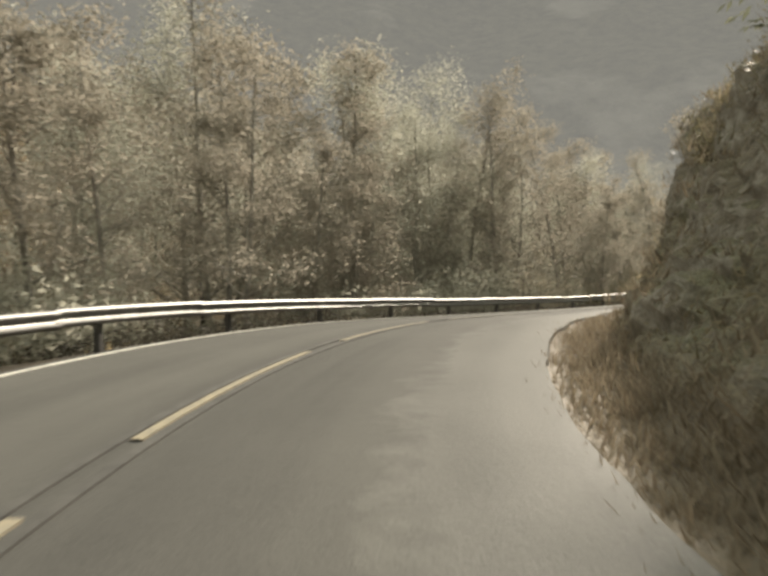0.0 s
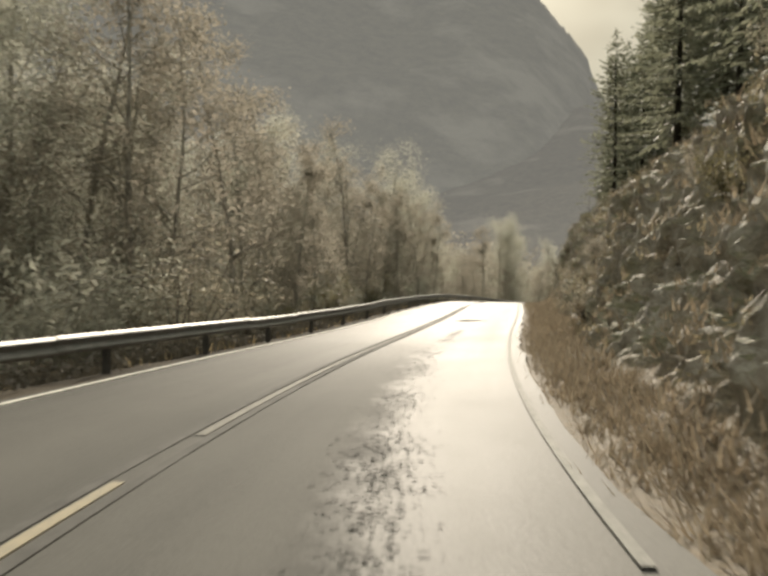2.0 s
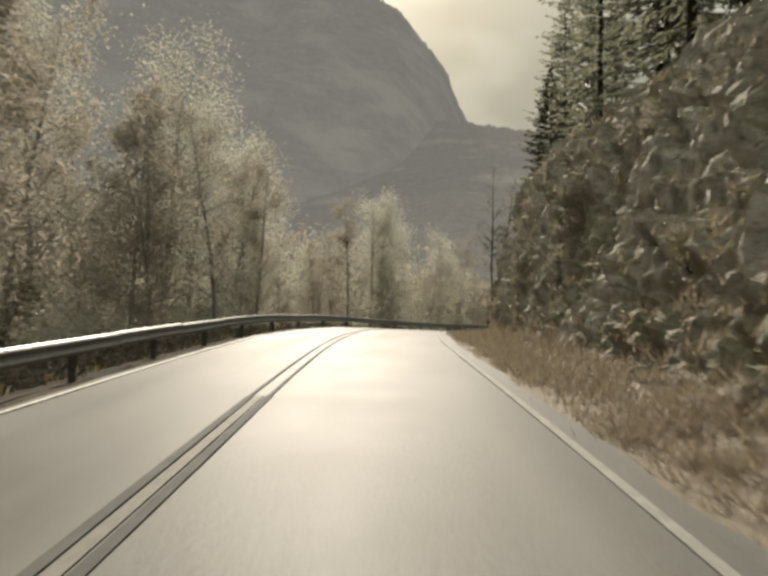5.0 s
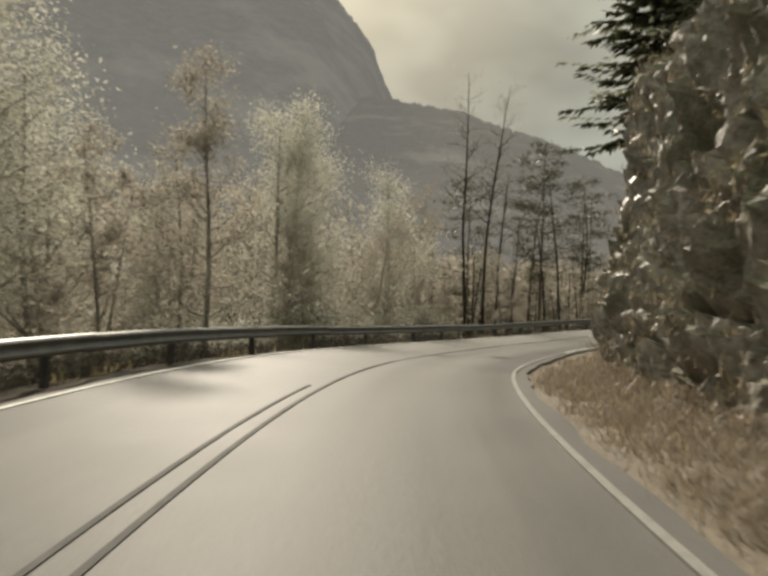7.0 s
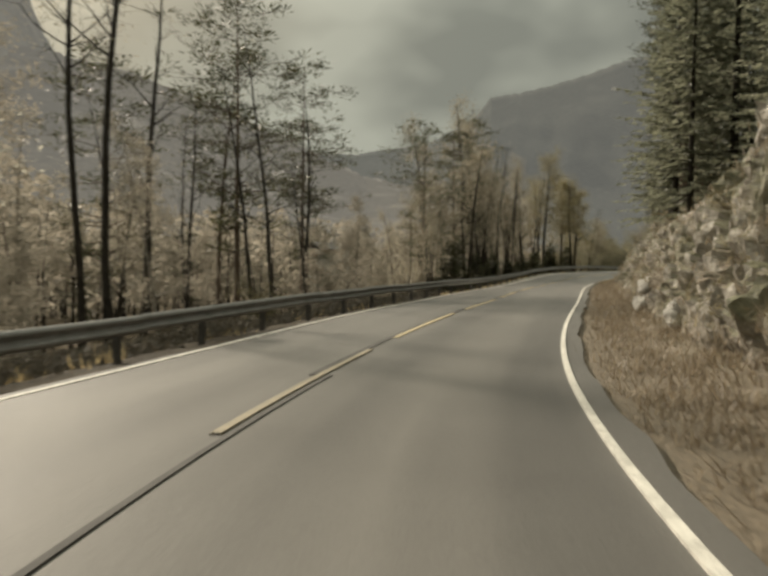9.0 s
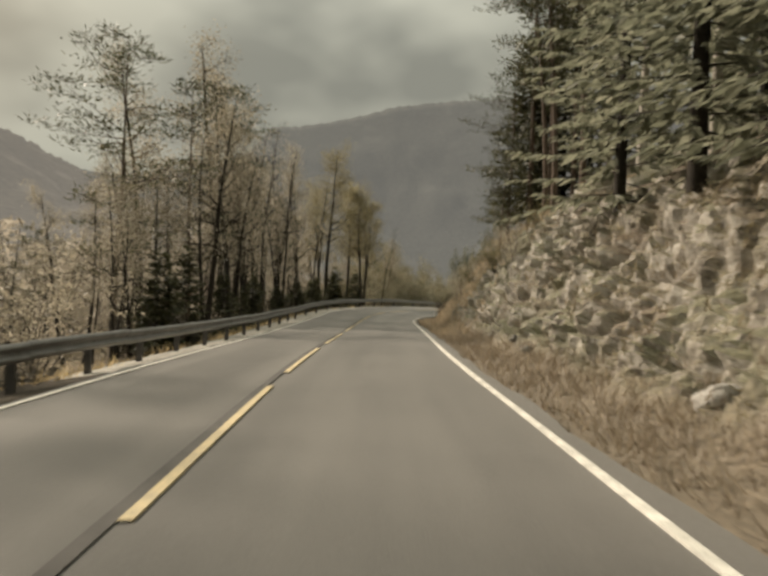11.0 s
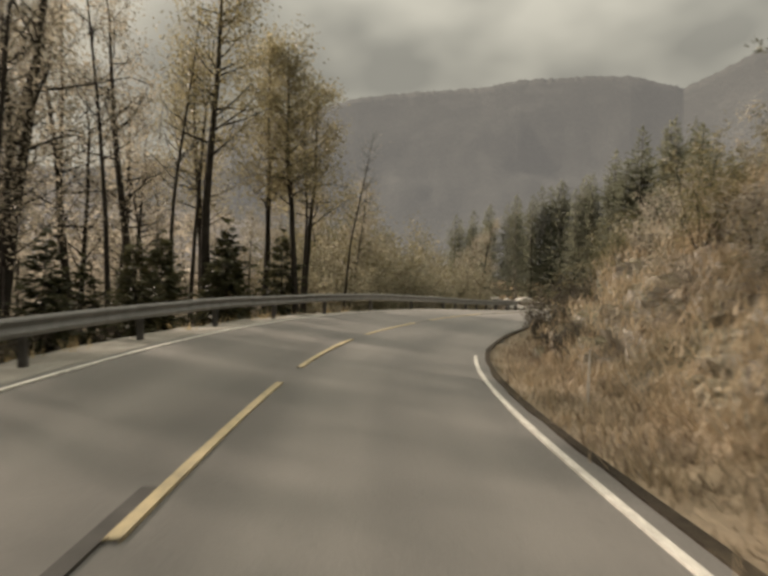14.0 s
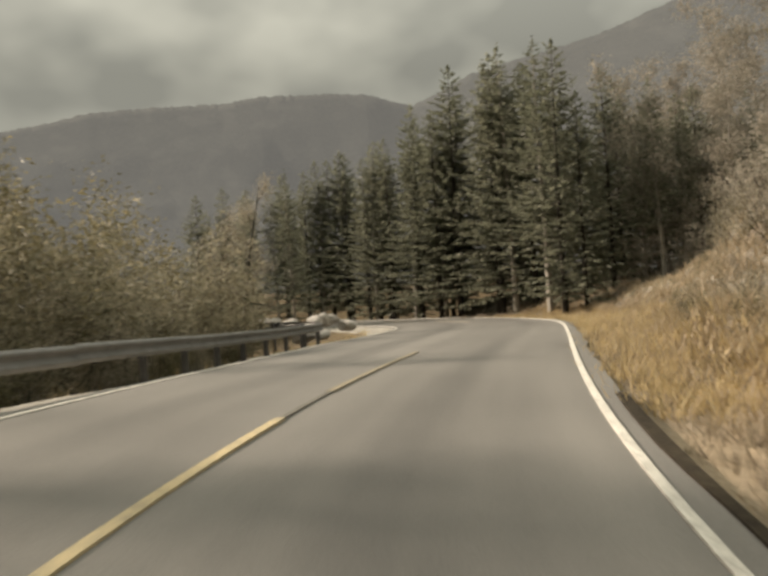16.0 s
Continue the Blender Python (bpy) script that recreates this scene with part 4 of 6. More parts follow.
def spruce_tree(seed, height, reach, low=0.06, gap=0.48, dense=1.0):
    rng = np.random.default_rng(seed)
    wood, crown = Pile(), Pile()
    trunk = path(rng, (0, 0, -0.6), (0, 0, 1), height + 0.6, 10, 0.008, 0.05)
    wood.add(*tube(trunk, height * 0.013 * (1 - np.linspace(0, 0.96, 11)), 7))
    z = height * low
    while z < height * 0.985:
        k = z / height
        length = reach * height * (1 - k) ** 0.68 * rng.uniform(0.75, 1.15) + 0.15
        n = int(rng.integers(5, 8) * (1 if k < 0.85 else 0.7))
        turn = rng.uniform(0, 6.3)
        base = np.array([np.interp(z, trunk[:, 2], trunk[:, 0]), np.interp(z, trunk[:, 2], trunk[:, 1]), z])
        for q in range(n):
            a = turn + q * 2 * np.pi / n + rng.normal() * 0.2
            ln = length * rng.uniform(0.65, 1.15)
            droop = -0.28 + 0.75 * k
            spine = path(rng, base + np.array([0, 0, rng.normal() * 0.1]), (math.cos(a), math.sin(a), droop), ln, 3, 0.05, 0.06 - 0.02 * k)
            if q % 2 == 0:
                wood.add(*tube(spine[[0, 2]], [max(0.008, 0.01 * ln), 0.006], 3))
            m = max(6, int(15 * dense * min(2.0, ln / 1.6) + 5))
            t = np.sort(rng.uniform(0.12, 1.0, m)) * 3
            i = np.minimum(t.astype(int), 2)
            p = spine[i] + (spine[i + 1] - spine[i]) * (t - i)[:, None]
            d = spine[i + 1] - spine[i]
            d /= np.linalg.norm(d, axis=1, keepdims=True)
            side = np.stack([-d[:, 1], d[:, 0], d[:, 0] * 0], -1) * np.where(np.arange(m) % 2, 1, -1)[:, None]
            w = d * 0.9 + side * rng.uniform(0.25, 0.9, (m, 1)) + np.array([0, 0, -0.4]) + rng.normal(size=(m, 3)) * 0.13
            w /= np.linalg.norm(w, axis=1, keepdims=True)
            fl = (0.18 + 0.25 * min(ln, 1.5) ** 0.7) * rng.uniform(0.6, 1.25, (m, 1)) * (1.15 - 0.2 * t[:, None])
            wide = np.cross(w, rng.normal(size=(m, 3)) * 0.5 + np.array([0, 0, 1]))
            wide /= np.linalg.norm(wide, axis=1, keepdims=True)
            wide *= fl * 0.165
            tip = p + w * fl
            mid = p + w * fl * 0.45 + np.array([0, 0, 0.02])
            crown.quads(np.stack([p, mid - wide, tip, mid + wide], 1))
        z += gap * rng.uniform(0.75, 1.2) * (1.1 - 0.5 * k)
    tip = trunk[-1]
    crown.quads(leaf_quads(rng, tip + rng.normal(size=(10, 3)) * np.array([0.06, 0.06, 0.25]), 0.16))
    return wood, crown


def pine_tree(seed, height, base, limbs, reach, tufts=24, flat=0.12):
    """A pine with a bare stem and tufted layers of branches above."""
    rng = np.random.default_rng(seed)
    wood, crown = Pile(), Pile()
    trunk = path(rng, (0, 0, -0.6), (rng.normal() * 0.03, rng.normal() * 0.03, 1), height + 0.6, 11, 0.02, 0.03)
    tr = height * 0.0098 * (1 - np.linspace(0, 0.9, 12))
    wood.add(*tube(trunk, tr, 7))
    for z in np.linspace(base, 0.98, limbs) + rng.uniform(-0.02, 0.02, limbs):
        i = min(z, 0.99) * 11
        k = min(int(i), 10)
        p = trunk[k] + (trunk[k + 1] - trunk[k]) * (i - k)
        a = rng.uniform(0, 2 * np.pi)
        bell = math.sin(math.pi * min(1, (1.04 - z) / (1.1 - base))) ** 0.7
        ln = reach * height * (0.25 + bell) * rng.uniform(0.55, 1.1)
        limb = path(rng, p, (math.cos(a), math.sin(a), rng.uniform(0.0, 0.4)), ln, 5, 0.1, 0.02)
        wood.add(*tube(limb, max(0.015, tr[k] * 0.4) * np.linspace(1, 0.25, 6), 4))
        for q in range(5):
            j = rng.integers(2, 6)
            c = limb[j] + rng.normal(size=3) * np.array([0.2, 0.2, 0.08]) * ln * 0.8
            wood.add(*tube(np.array([limb[j - 1], (limb[j - 1] + c) / 2 + 0.03, c]), [0.012, 0.009, 0.005], 3))
            r = rng.normal(size=(tufts, 3)) * np.array([0.3, 0.3, flat])
            start = c + r
            w = r / (np.linalg.norm(r, axis=1, keepdims=True) + 1e-6) + np.array([0, 0, 0.45])
            w = w / np.linalg.norm(w, axis=1, keepdims=True) * rng.uniform(0.14, 0.28, (tufts, 1))
            wide = np.cross(w, rng.normal(size=(tufts, 3)))
            wide = wide / (np.linalg.norm(wide, axis=1, keepdims=True) + 1e-6) * 0.03
            crown.quads(np.stack([start - w * 0.4, start - wide, start + w, start + wide], 1))
    return wood, crown


def bush_plant(seed, height, width, leaves, size):
    rng = np.random.default_rng(seed)
    wood, crown = Pile(), Pile()
    spots = []
    for q in range(11):
        a = rng.uniform(0, 2 * np.pi)
        st = path(rng, (rng.normal() * 0.12, rng.normal() * 0.12, -0.3), (math.cos(a) * width / height * rng.uniform(0.2, 1), math.sin(a) * width / height * rng.uniform(0.2, 1), 1), height * rng.uniform(0.6, 1.1), 6, 0.12, 0.0)
        wood.add(*tube(st[::2], 0.028 * np.linspace(1, 0.2, 4), 3))
        for w in range(5):
            j = rng.integers(2, 7)
            d = rng.normal(size=3) + np.array([0, 0, 0.4])
            tw = path(rng, st[j], d / np.linalg.norm(d), height * rng.uniform(0.15, 0.3), 2, 0.2, 0)
            wood.add(*tube(tw[[0, 2]], [0.01, 0.004], 3))
            spots.append(tw[1:])
    spots = np.concatenate(spots)
    c = spots[rng.integers(0, len(spots), leaves)] + rng.normal(size=(leaves, 3)) * height * 0.06
    crown.tris(leaf_tris(rng, c, size))
    return wood, crown


def plant(name, piles, bark, leaf, label, category, group="", crown_name="crown", stem_name="trunk"):
    """The first of a kind, kept as a model for its copies."""
    root = empty(name)
    tagged(root, label, category, group)
    part(stem_name, piles[0].mesh(stem_name, M[bark], True), root)
    if piles[1].n:
        part(crown_name, piles[1].mesh(crown_name, M[leaf]), root)
    return root


class Kind:
    """Several models of one kind of plant; the first use of each places the model itself."""

    def __init__(self, models):
        self.models, self.used = models, set()

    def put(self, i, x, y, z, turn, size=1.0, tilt=0.0, wide=1.0):
        ob = self.models[i % len(self.models)]
        m = pose(x, y, z, tilt, 0, turn) @ Matrix.Diagonal((size * wide, size * wide, size, 1))
        if i % len(self.models) in self.used:
            c = copy_thing(ob, pose(0, 0, 0))
            c.matrix_basis = m
            return c
        self.used.add(i % len(self.models))
        ob.matrix_basis = m
        return ob


G_BIRCH, G_SPRUCE, G_PINE, G_BUSH = "birches along the valley side", "spruces on the hill side", "pines", "bushes"
# every trunk pale-barked, so dark edges fade as they would in haze
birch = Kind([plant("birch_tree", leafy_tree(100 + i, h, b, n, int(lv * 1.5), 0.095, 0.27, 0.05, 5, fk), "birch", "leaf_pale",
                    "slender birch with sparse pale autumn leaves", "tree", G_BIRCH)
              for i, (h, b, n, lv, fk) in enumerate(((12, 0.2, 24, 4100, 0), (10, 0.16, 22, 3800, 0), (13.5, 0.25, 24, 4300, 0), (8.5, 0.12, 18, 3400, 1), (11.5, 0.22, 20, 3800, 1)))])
gold = Kind([plant("larch_tree", leafy_tree(140 + i, h, 0.47, 40, 8200, 0.088, 0.2, 0.02, 5, 0, 0.0135), "bark", "leaf_gold", "tall slim tree with golden autumn foliage", "tree", "golden trees")
             for i, h in enumerate((17, 14))])
aspen = Kind([plant("aspen_tree", leafy_tree(160 + i, h, b, n, lv, 0.085, 0.23, 0.04, 6, fk, 0.0145), "bark", "leaf_rust", "dark-stemmed aspen with thin brownish leaves against the sky", "tree", "aspens")
              for i, (h, b, n, lv, fk) in enumerate(((15, 0.36, 26, 5200, 0), (13, 0.38, 24, 4400, 1), (16, 0.42, 24, 4800, 0)))])
bare = Kind([plant("bare_tree", leafy_tree(180 + i, h, 0.4, 17, lv, 0.05, 0.19, 0.05, 5, 0, 0.009 if i < 2 else 0.0125), "bark", "leaf_rust", "almost leafless young tree with thin twigs", "tree", "bare trees")
             for i, (h, lv) in enumerate(((12, 160), (9, 120), (13.5, 120)))])
tall_bare = Kind([plant("bare_tree", leafy_tree(186, 17, 0.5, 34, 700, 0.06, 0.17, 0.02, 8, 0, 0.0075), "bark", "leaf_rust", "tall thin bare tree with a fine twiggy crown", "tree", "bare trees")])
alder = Kind([plant("alder_tree", leafy_tree(190 + i, h, b, n, lv, 0.088, 0.38, 0.04, 6, fk, 0.012, 0.032), "birch", "leaf_haze", "full-crowned alder with dense leaves paled to stand in for haze", "tree", "alders on the valley side")
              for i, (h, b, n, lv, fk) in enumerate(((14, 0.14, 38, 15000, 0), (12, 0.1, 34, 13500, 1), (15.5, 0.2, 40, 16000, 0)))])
spruce = Kind([plant("spruce_tree", spruce_tree(200 + i, h, r, lo), "pale_bark" if i == 2 else "bark", "spruce", "dense spruce with drooping branches, needles lightened for haze", "tree", G_SPRUCE)
               for i, (h, r, lo) in enumerate(((16, 0.24, 0.1), (13, 0.25, 0.05), (18, 0.2, 0.27)))])
pine = Kind([plant("pine_tree", pine_tree(220 + i, h, b, n, r), "pine_bark", "pine", "tall pine with a bare stem and flat tufted branches", "tree", G_PINE)
             for i, (h, b, n, r) in enumerate(((17, 0.45, 30, 0.16), (15, 0.3, 34, 0.2), (8, 0.3, 26, 0.22)))])
bush = Kind([plant("bush", bush_plant(240 + i, h, w, lv, 0.085), "bark", lf, lb, "bush", G_BUSH, "foliage", "stem")
             for i, (h, w, lv, lf, lb) in enumerate(((3.4, 2.6, 2000, "leaf_green", "leafy olive green bush"), (2.4, 2.2, 1500, "leaf_pale", "bush with pale withered leaves"), (4.6, 3.2, 2300, "leaf_rust", "tall rusty brown bush")))])
dark_bush = Kind([plant("bush", bush_plant(270 + i, h, w, 2600, 0.075), "bark", "bramble", "dark brown leafless-looking shrub behind the guard rail", "bush", "dark shrubs behind the rail", "foliage", "stem")
                  for i, (h, w) in enumerate(((2.2, 2.4), (1.7, 2.2)))])
dark_shrub = Kind([plant("bush", bush_plant(275, 2.0, 1.7, 3200, 0.07), "bark", "bramble", "dark dense shrub on the rock outcrop", "bush", "shrubs on the outcrop", "foliage", "stem")])
# pale shrubs added to lift the wood's dark foot as haze would
haze_bush = Kind([plant("willow_bush", bush_plant(280 + i, h, w, 2400, 0.11), "birch", "leaf_haze", "pale willow shrub added below the wood to stand in for haze", "bush", "willow shrubs", "foliage", "stem")
                  for i, (h, w) in enumerate(((3.6, 3.0), (2.8, 2.8)))])
thicket = Kind([plant("willow_thicket", bush_plant(250 + i, h, w, lv, 0.085), "bark", lf, "dense tall thicket of grey-olive leaves", "thicket", "thickets beyond the bend", "foliage", "stem")
                for i, (h, w, lv, lf) in enumerate(((6.5, 5.0, 11000, "leaf_green"), (5.5, 5.0, 10000, "leaf_olive"), (4.8, 4.4, 9000, "leaf_olive")))])
dark_spruce = Kind([plant("spruce_tree", spruce_tree(262, 10, 0.24, 0.04, 0.3, 1.7), "bark", "pine", "dense dark spruce on top of the cutting", "tree", G_SPRUCE)])
sapling = Kind([plant("spruce_sapling", spruce_tree(260, 3.2, 0.3, 0.03, 0.2, 2.0), "bark", "pine", "small dark spruce sapling behind the guard rail", "tree", "spruce saplings")])


def on_valley(kind, i, s, l, turn, size=1.0, sink=0.0, tilt=0.0):
    p = at_line(s, l, 0, False)
    z, _, _ = ground_height(np.array([p[0]]), np.array([p[1]]))
    if l > -9.2 - float(widen(s)):
        z = np.array([p[2] + float(valley(np.array(s), np.array(l)))])
    return kind.put(i, p[0], p[1], float(z[0]) - sink, turn, size, tilt)


def on_bank(kind, i, s, l, turn, size=1.0):
    toe, lip = np.interp(s, BANK_S, BANK_TOE), np.interp(s, BANK_S, BANK_LIP)
    u = 0.12 + 0.58 * (l - toe) / (lip - toe) if l < lip else 0.7 + 0.3 * ((l - lip) / (BANK_END - lip)) ** (1 / 1.5)
    p = bank_spot(s, min(u, 1.0))
    return kind.put(i, p[0], p[1], p[2] - 0.1, turn, size)


def planting():
    rng = random.Random(11)
    # valley side, near rows
    s = -8.0
    while s < 132:
        on_valley(birch, rng.randrange(5), s, rng.uniform(-13.5, -7.0), rng.uniform(0, 360), rng.uniform(0.6, 0.95) * (1.4 if 16 < s < 88 else 1.0 if s < 112 else 0.6))
        s += rng.uniform(2.2, 3.8)
    s = -10.0
    while s < 140:
        on_valley(birch if rng.random() < 0.85 or s < 105 else pine, rng.randrange(5), s, rng.uniform(-28, -15), rng.uniform(0, 360), rng.uniform(0.9, 1.25) * (1.4 if 22 < s < 100 else 1.0 if s < 110 else 0.8))
        s += rng.uniform(4.2, 6.6)
    # full-crowned alders that close the wood on the valley side
    own = random.Random(41)
    s = 24.0
    while s < 104:
        on_valley(alder, own.randrange(3), s, own.uniform(-20, -11.5), own.uniform(0, 360), own.uniform(0.85, 1.15))
        s += own.uniform(4.2, 6.4)
    for a, b, i, t, z in ((107, -15.5, 0, 30, 0.96), (109, -18, 1, 80, 1.0), (113.5, -17, 1, 140, 0.86), (118.5, -15.5, 0, 200, 1.05), (121, -17, 2, 260, 0.95), (126, -14, 1, 310, 1.0), (124, -18, 0, 20, 0.9)):
        on_valley(alder, i, a, b, t, z)
    s = 20.0
    while s < 120:
        on_valley(alder, own.randrange(3), s, own.uniform(-36, -24), own.uniform(0, 360), own.uniform(1.0, 1.3) * (1.0 if s < 100 else 0.72))
        s += own.uniform(5.0, 7.5)
    for q in range(16):
        on_valley(bush, rng.randrange(3), rng.uniform(0, 135), rng.uniform(-10, -6.2), rng.uniform(0, 360), rng.uniform(0.5, 0.9))
    # tall pines and bare stems where the valley opens
    for kind, i, a, b, t, z in ((pine, 1, 148, -15.0, 20, 1.22), (pine, 0, 152, -13, 80, 0.88), (pine, 0, 149.5, -17, 210, 1.0), (pine, 1, 145, -21, 140, 1.05), (pine, 1, 181, -10.5, 260, 1.05), (aspen, 2, 184.4, -9.2, 130, 1.2), (tall_bare, 0, 133.7, -13.2, 0, 1.18), (tall_bare, 0, 129.3, -8.4, 90, 1.0),
                                (bare, 1, 146, -11.5, 200, 1.7), (pine, 1, 157, -15, 20, 0.9), (pine, 1, 196, -13.8, 300, 1.4), (pine, 1, 171, -11, 60, 1.0), (bush, 2, 160, -9, 40, 1.0), (bush, 1, 150, -10.5, 130, 1.6), (bush, 1, 152.5, -10.2, 30, 1.2)):
        on_valley(kind, i, a, b, t, z)
    s = 130.0
    while s < 184:
        kind = rng.choice((bare, bare, birch)) if s < 151 else rng.choice((birch, aspen, bare, birch))
        on_valley(kind, rng.randrange(5), s, rng.uniform(-17, -9), rng.uniform(0, 360), rng.uniform(0.65, 0.95) * (0.65 if s < 151 and kind is birch else 0.6 if 154 < s < 178 else 1.0))
        s += rng.uniform(1.8, 3.0)
    s = 130.0
    while s < 216:
        on_valley(rng.choice((birch, aspen, birch, aspen, pine)), rng.randrange(5), s, rng.uniform(-34, -17), rng.uniform(0, 360), rng.uniform(0.75, 1.0) * (0.6 if s < 188 else 1.0))
        s += rng.uniform(3.0, 4.6)
    # dark stems against the sky, golden trees at the bend
    for kind, i, a, b, t, z in ((aspen, 0, 188, -8.8, 10, 1.1), (aspen, 2, 182, -8.2, 110, 1.0), (aspen, 1, 178, -8.6, 200, 1.05), (aspen, 0, 192, -10.5, 250, 0.9), (aspen, 2, 197, -9.8, 300, 0.95),
                                (aspen, 1, 201, -10.8, 40, 1.0), (birch, 1, 185, -11, 0, 1.0), (birch, 3, 190, -13, 50, 1.1), (birch, 0, 195, -13.5, 99, 1.0), (aspen, 2, 174, -10, 75, 0.55), (aspen, 0, 169, -9.4, 15, 0.55),
                                (gold, 0, 205, -8.3, 0, 0.98), (gold, 1, 209, -9.0, 60, 1.0), (gold, 1, 211, -8.4, 130, 0.9), (gold, 0, 207.5, -11.5, 200, 0.85), (gold, 1, 208.3, -6.7, 300, 0.92),
                                (sapling, 0, 195, -7.0, 0, 1.0), (sapling, 0, 197.2, -7.4, 120, 0.9), (sapling, 0, 199, -7.0, 220, 1.05), (sapling, 0, 207, -6.9, 40, 0.6), (sapling, 0, 192.6, -7.6, 75, 0.85)):
        on_valley(kind, i, a, b, t, z)
    for a, b, t, z in ((166, -9.0, 12, 0.55), (171.5, -12.5, 87, 0.55), (176, -11.5, 140, 0.7), (180, -13, 33, 1.1), (184.5, -8.9, 210, 0.9), (187, -11.8, 300, 1.05), (190.5, -9.0, 160, 0.95), (193.5, -12, 20, 1.0),
                       (196, -8.6, 70, 0.85), (199, -12.6, 250, 1.0), (203, -10.2, 110, 0.9), (205, -13, 340, 0.95), (208, -14.5, 45, 0.9), (201.5, -15.5, 190, 1.0)):
        on_valley(aspen, int(a) % 3, a, b, t, z)
    for a, b, t in ((168, -8.0, 40), (170, -8.8, 100), (173, -8.2, 160), (193.5, -8.2, 15), (204.6, -7.4, 118), (206.6, -9.0, 174), (208.4, -7.6, 69), (197.5, -8.6, 77), (199.8, -8.0, 133), (202.5, -8.6, 200), (206, -8.4, 290), (188.5, -8.4, 95), (179.5, -8.0, 220), (183, -7.8, 280), (186.5, -8.0, 10), (201, -7.6, 60), (204, -7.8, 330)):
        on_valley(sapling, 0, a, b, t, 0.85 + 0.09 * (t % 7))
    on_valley(tall_bare, 0, 211.0, -6.1, 350, 0.54, 0.0, 7.0)
    for a, b, t, z in ((190.4, -8.2, 20, 0.9), (193.2, -10.4, 70, 0.95), (194.6, -8.0, 130, 0.8), (196.8, -9.6, 190, 0.9), (198.4, -11.4, 230, 1.0), (200.2, -9.0, 280, 0.85), (202.0, -12.2, 330, 0.95), (203.8, -9.2, 45, 0.8), (206.4, -10.6, 110, 0.9), (209.6, -7.4, 160, 0.75), (187.4, -9.8, 60, 0.85), (184.0, -8.4, 210, 0.7)):
        on_valley(tall_bare, 0, a, b, t, z)
    for q in range(30):
        a = 170 + 1.4 * q + own.uniform(-0.5, 0.5)
        on_valley(dark_bush, q % 2, a, own.uniform(-11.5, -7.4), own.uniform(0, 360), own.uniform(0.7, 1.2))
    for q in range(44):
        on_valley(haze_bush, q % 2, 12 + 2.6 * q + own.uniform(-1, 1), own.uniform(-13, -7.6), own.uniform(0, 360), own.uniform(0.7, 1.25))
    for q in range(10):
        on_valley(bush, rng.randrange(3), rng.uniform(164, 206), rng.uniform(-14, -8.5), rng.uniform(0, 360), rng.uniform(0.5, 0.9))
    # thickets and young trees beyond the bend
    for a, d, i, z in ((217, 10, 1, 1.15), (218, 15, 0, 1.0), (220, 8.6, 2, 0.8), (221, 12, 0, 1.3), (223, 16, 0, 1.5), (224.5, 10, 1, 1.3), (227, 13, 0, 1.25), (229, 9.4, 2, 1.15),
                       (231, 12, 1, 1.1), (233, 9.2, 2, 0.95), (234, 14, 0, 1.1), (237, 10.5, 2, 1.0), (229, 19, 0, 1.5), (240, 13, 1, 0.9)):
        on_valley(thicket, i, a, -d - float(widen(a)), a * 53 % 360, z)
    for q in range(18):
        a = rng.uniform(214, 242)
        on_valley(rng.choice((aspen, birch, aspen)), rng.randrange(5), a, -6.0 - float(widen(a)) - rng.uniform(3, 14), rng.uniform(0, 360), rng.uniform(0.42, 0.62))
    for q in range(12):
        a = rng.uniform(212, 234)
        on_valley(bush, rng.randrange(3), a, -5.6 - float(widen(a)) - rng.uniform(0.8, 3), rng.uniform(0, 360), rng.uniform(0.4, 0.7))
    for q in range(14):
        a = rng.uniform(214, 246)
        on_valley(birch, rng.randrange(5), a, -6 - float(widen(a)) - rng.uniform(8, 26), rng.uniform(0, 360), rng.uniform(0.55, 0.85))
    # hill side
    for a, b, i, z in ((10, 8, 1, 0.7), (16, 8.5, 1, 0.8), (22, 9.5, 0, 0.8), (27, 9.2, 1, 0.8), (33, 10.5, 0, 0.9), (39, 10.2, 1, 0.8), (46, 11, 0, 0.85), (52, 11.5, 1, 0.9), (60, 11, 0, 0.8), (67, 11.5, 1, 0.8), (73, 11.5, 1, 0.8),
                       (86, 12, 0, 0.8), (97, 10, 1, 0.75), (108, 8.4, 0, 0.6), (113.5, 7.5, 0, 1.1), (117, 8.6, 0, 0.85), (113, 11, 0, 0.9), (123, 11, 0, 0.7), (130, 11, 2, 0.8), (148, 8.0, 1, 1.0), (152, 7.8, 0, 0.95), (157, 7.8, 1, 1.05), (176, 12.5, 0, 0.7)):
        on_bank(spruce, i, a, b, a * 47 % 360, z)
    for a, b, i, z in ((55, 10.6, 1, 0.9), (58, 12.5, 0, 0.95), (76, 10.6, 1, 0.9), (83, 11.4, 1, 0.95), (90, 10.6, 0, 0.85), (62, 14, 0, 1.0), (72, 14, 0, 1.0), (81, 14, 0, 1.0)):
        on_bank(spruce, i, a, b, a * 43 % 360, z)
    on_bank(dark_spruce, 0, 111.0, 6.9, 60, 1.15)
    for a in range(136, 172, 4):
        on_bank(spruce, rng.randrange(3), a + rng.uniform(-1, 1), rng.uniform(9.5, 12.5), rng.uniform(0, 360), rng.uniform(0.8, 1.05))
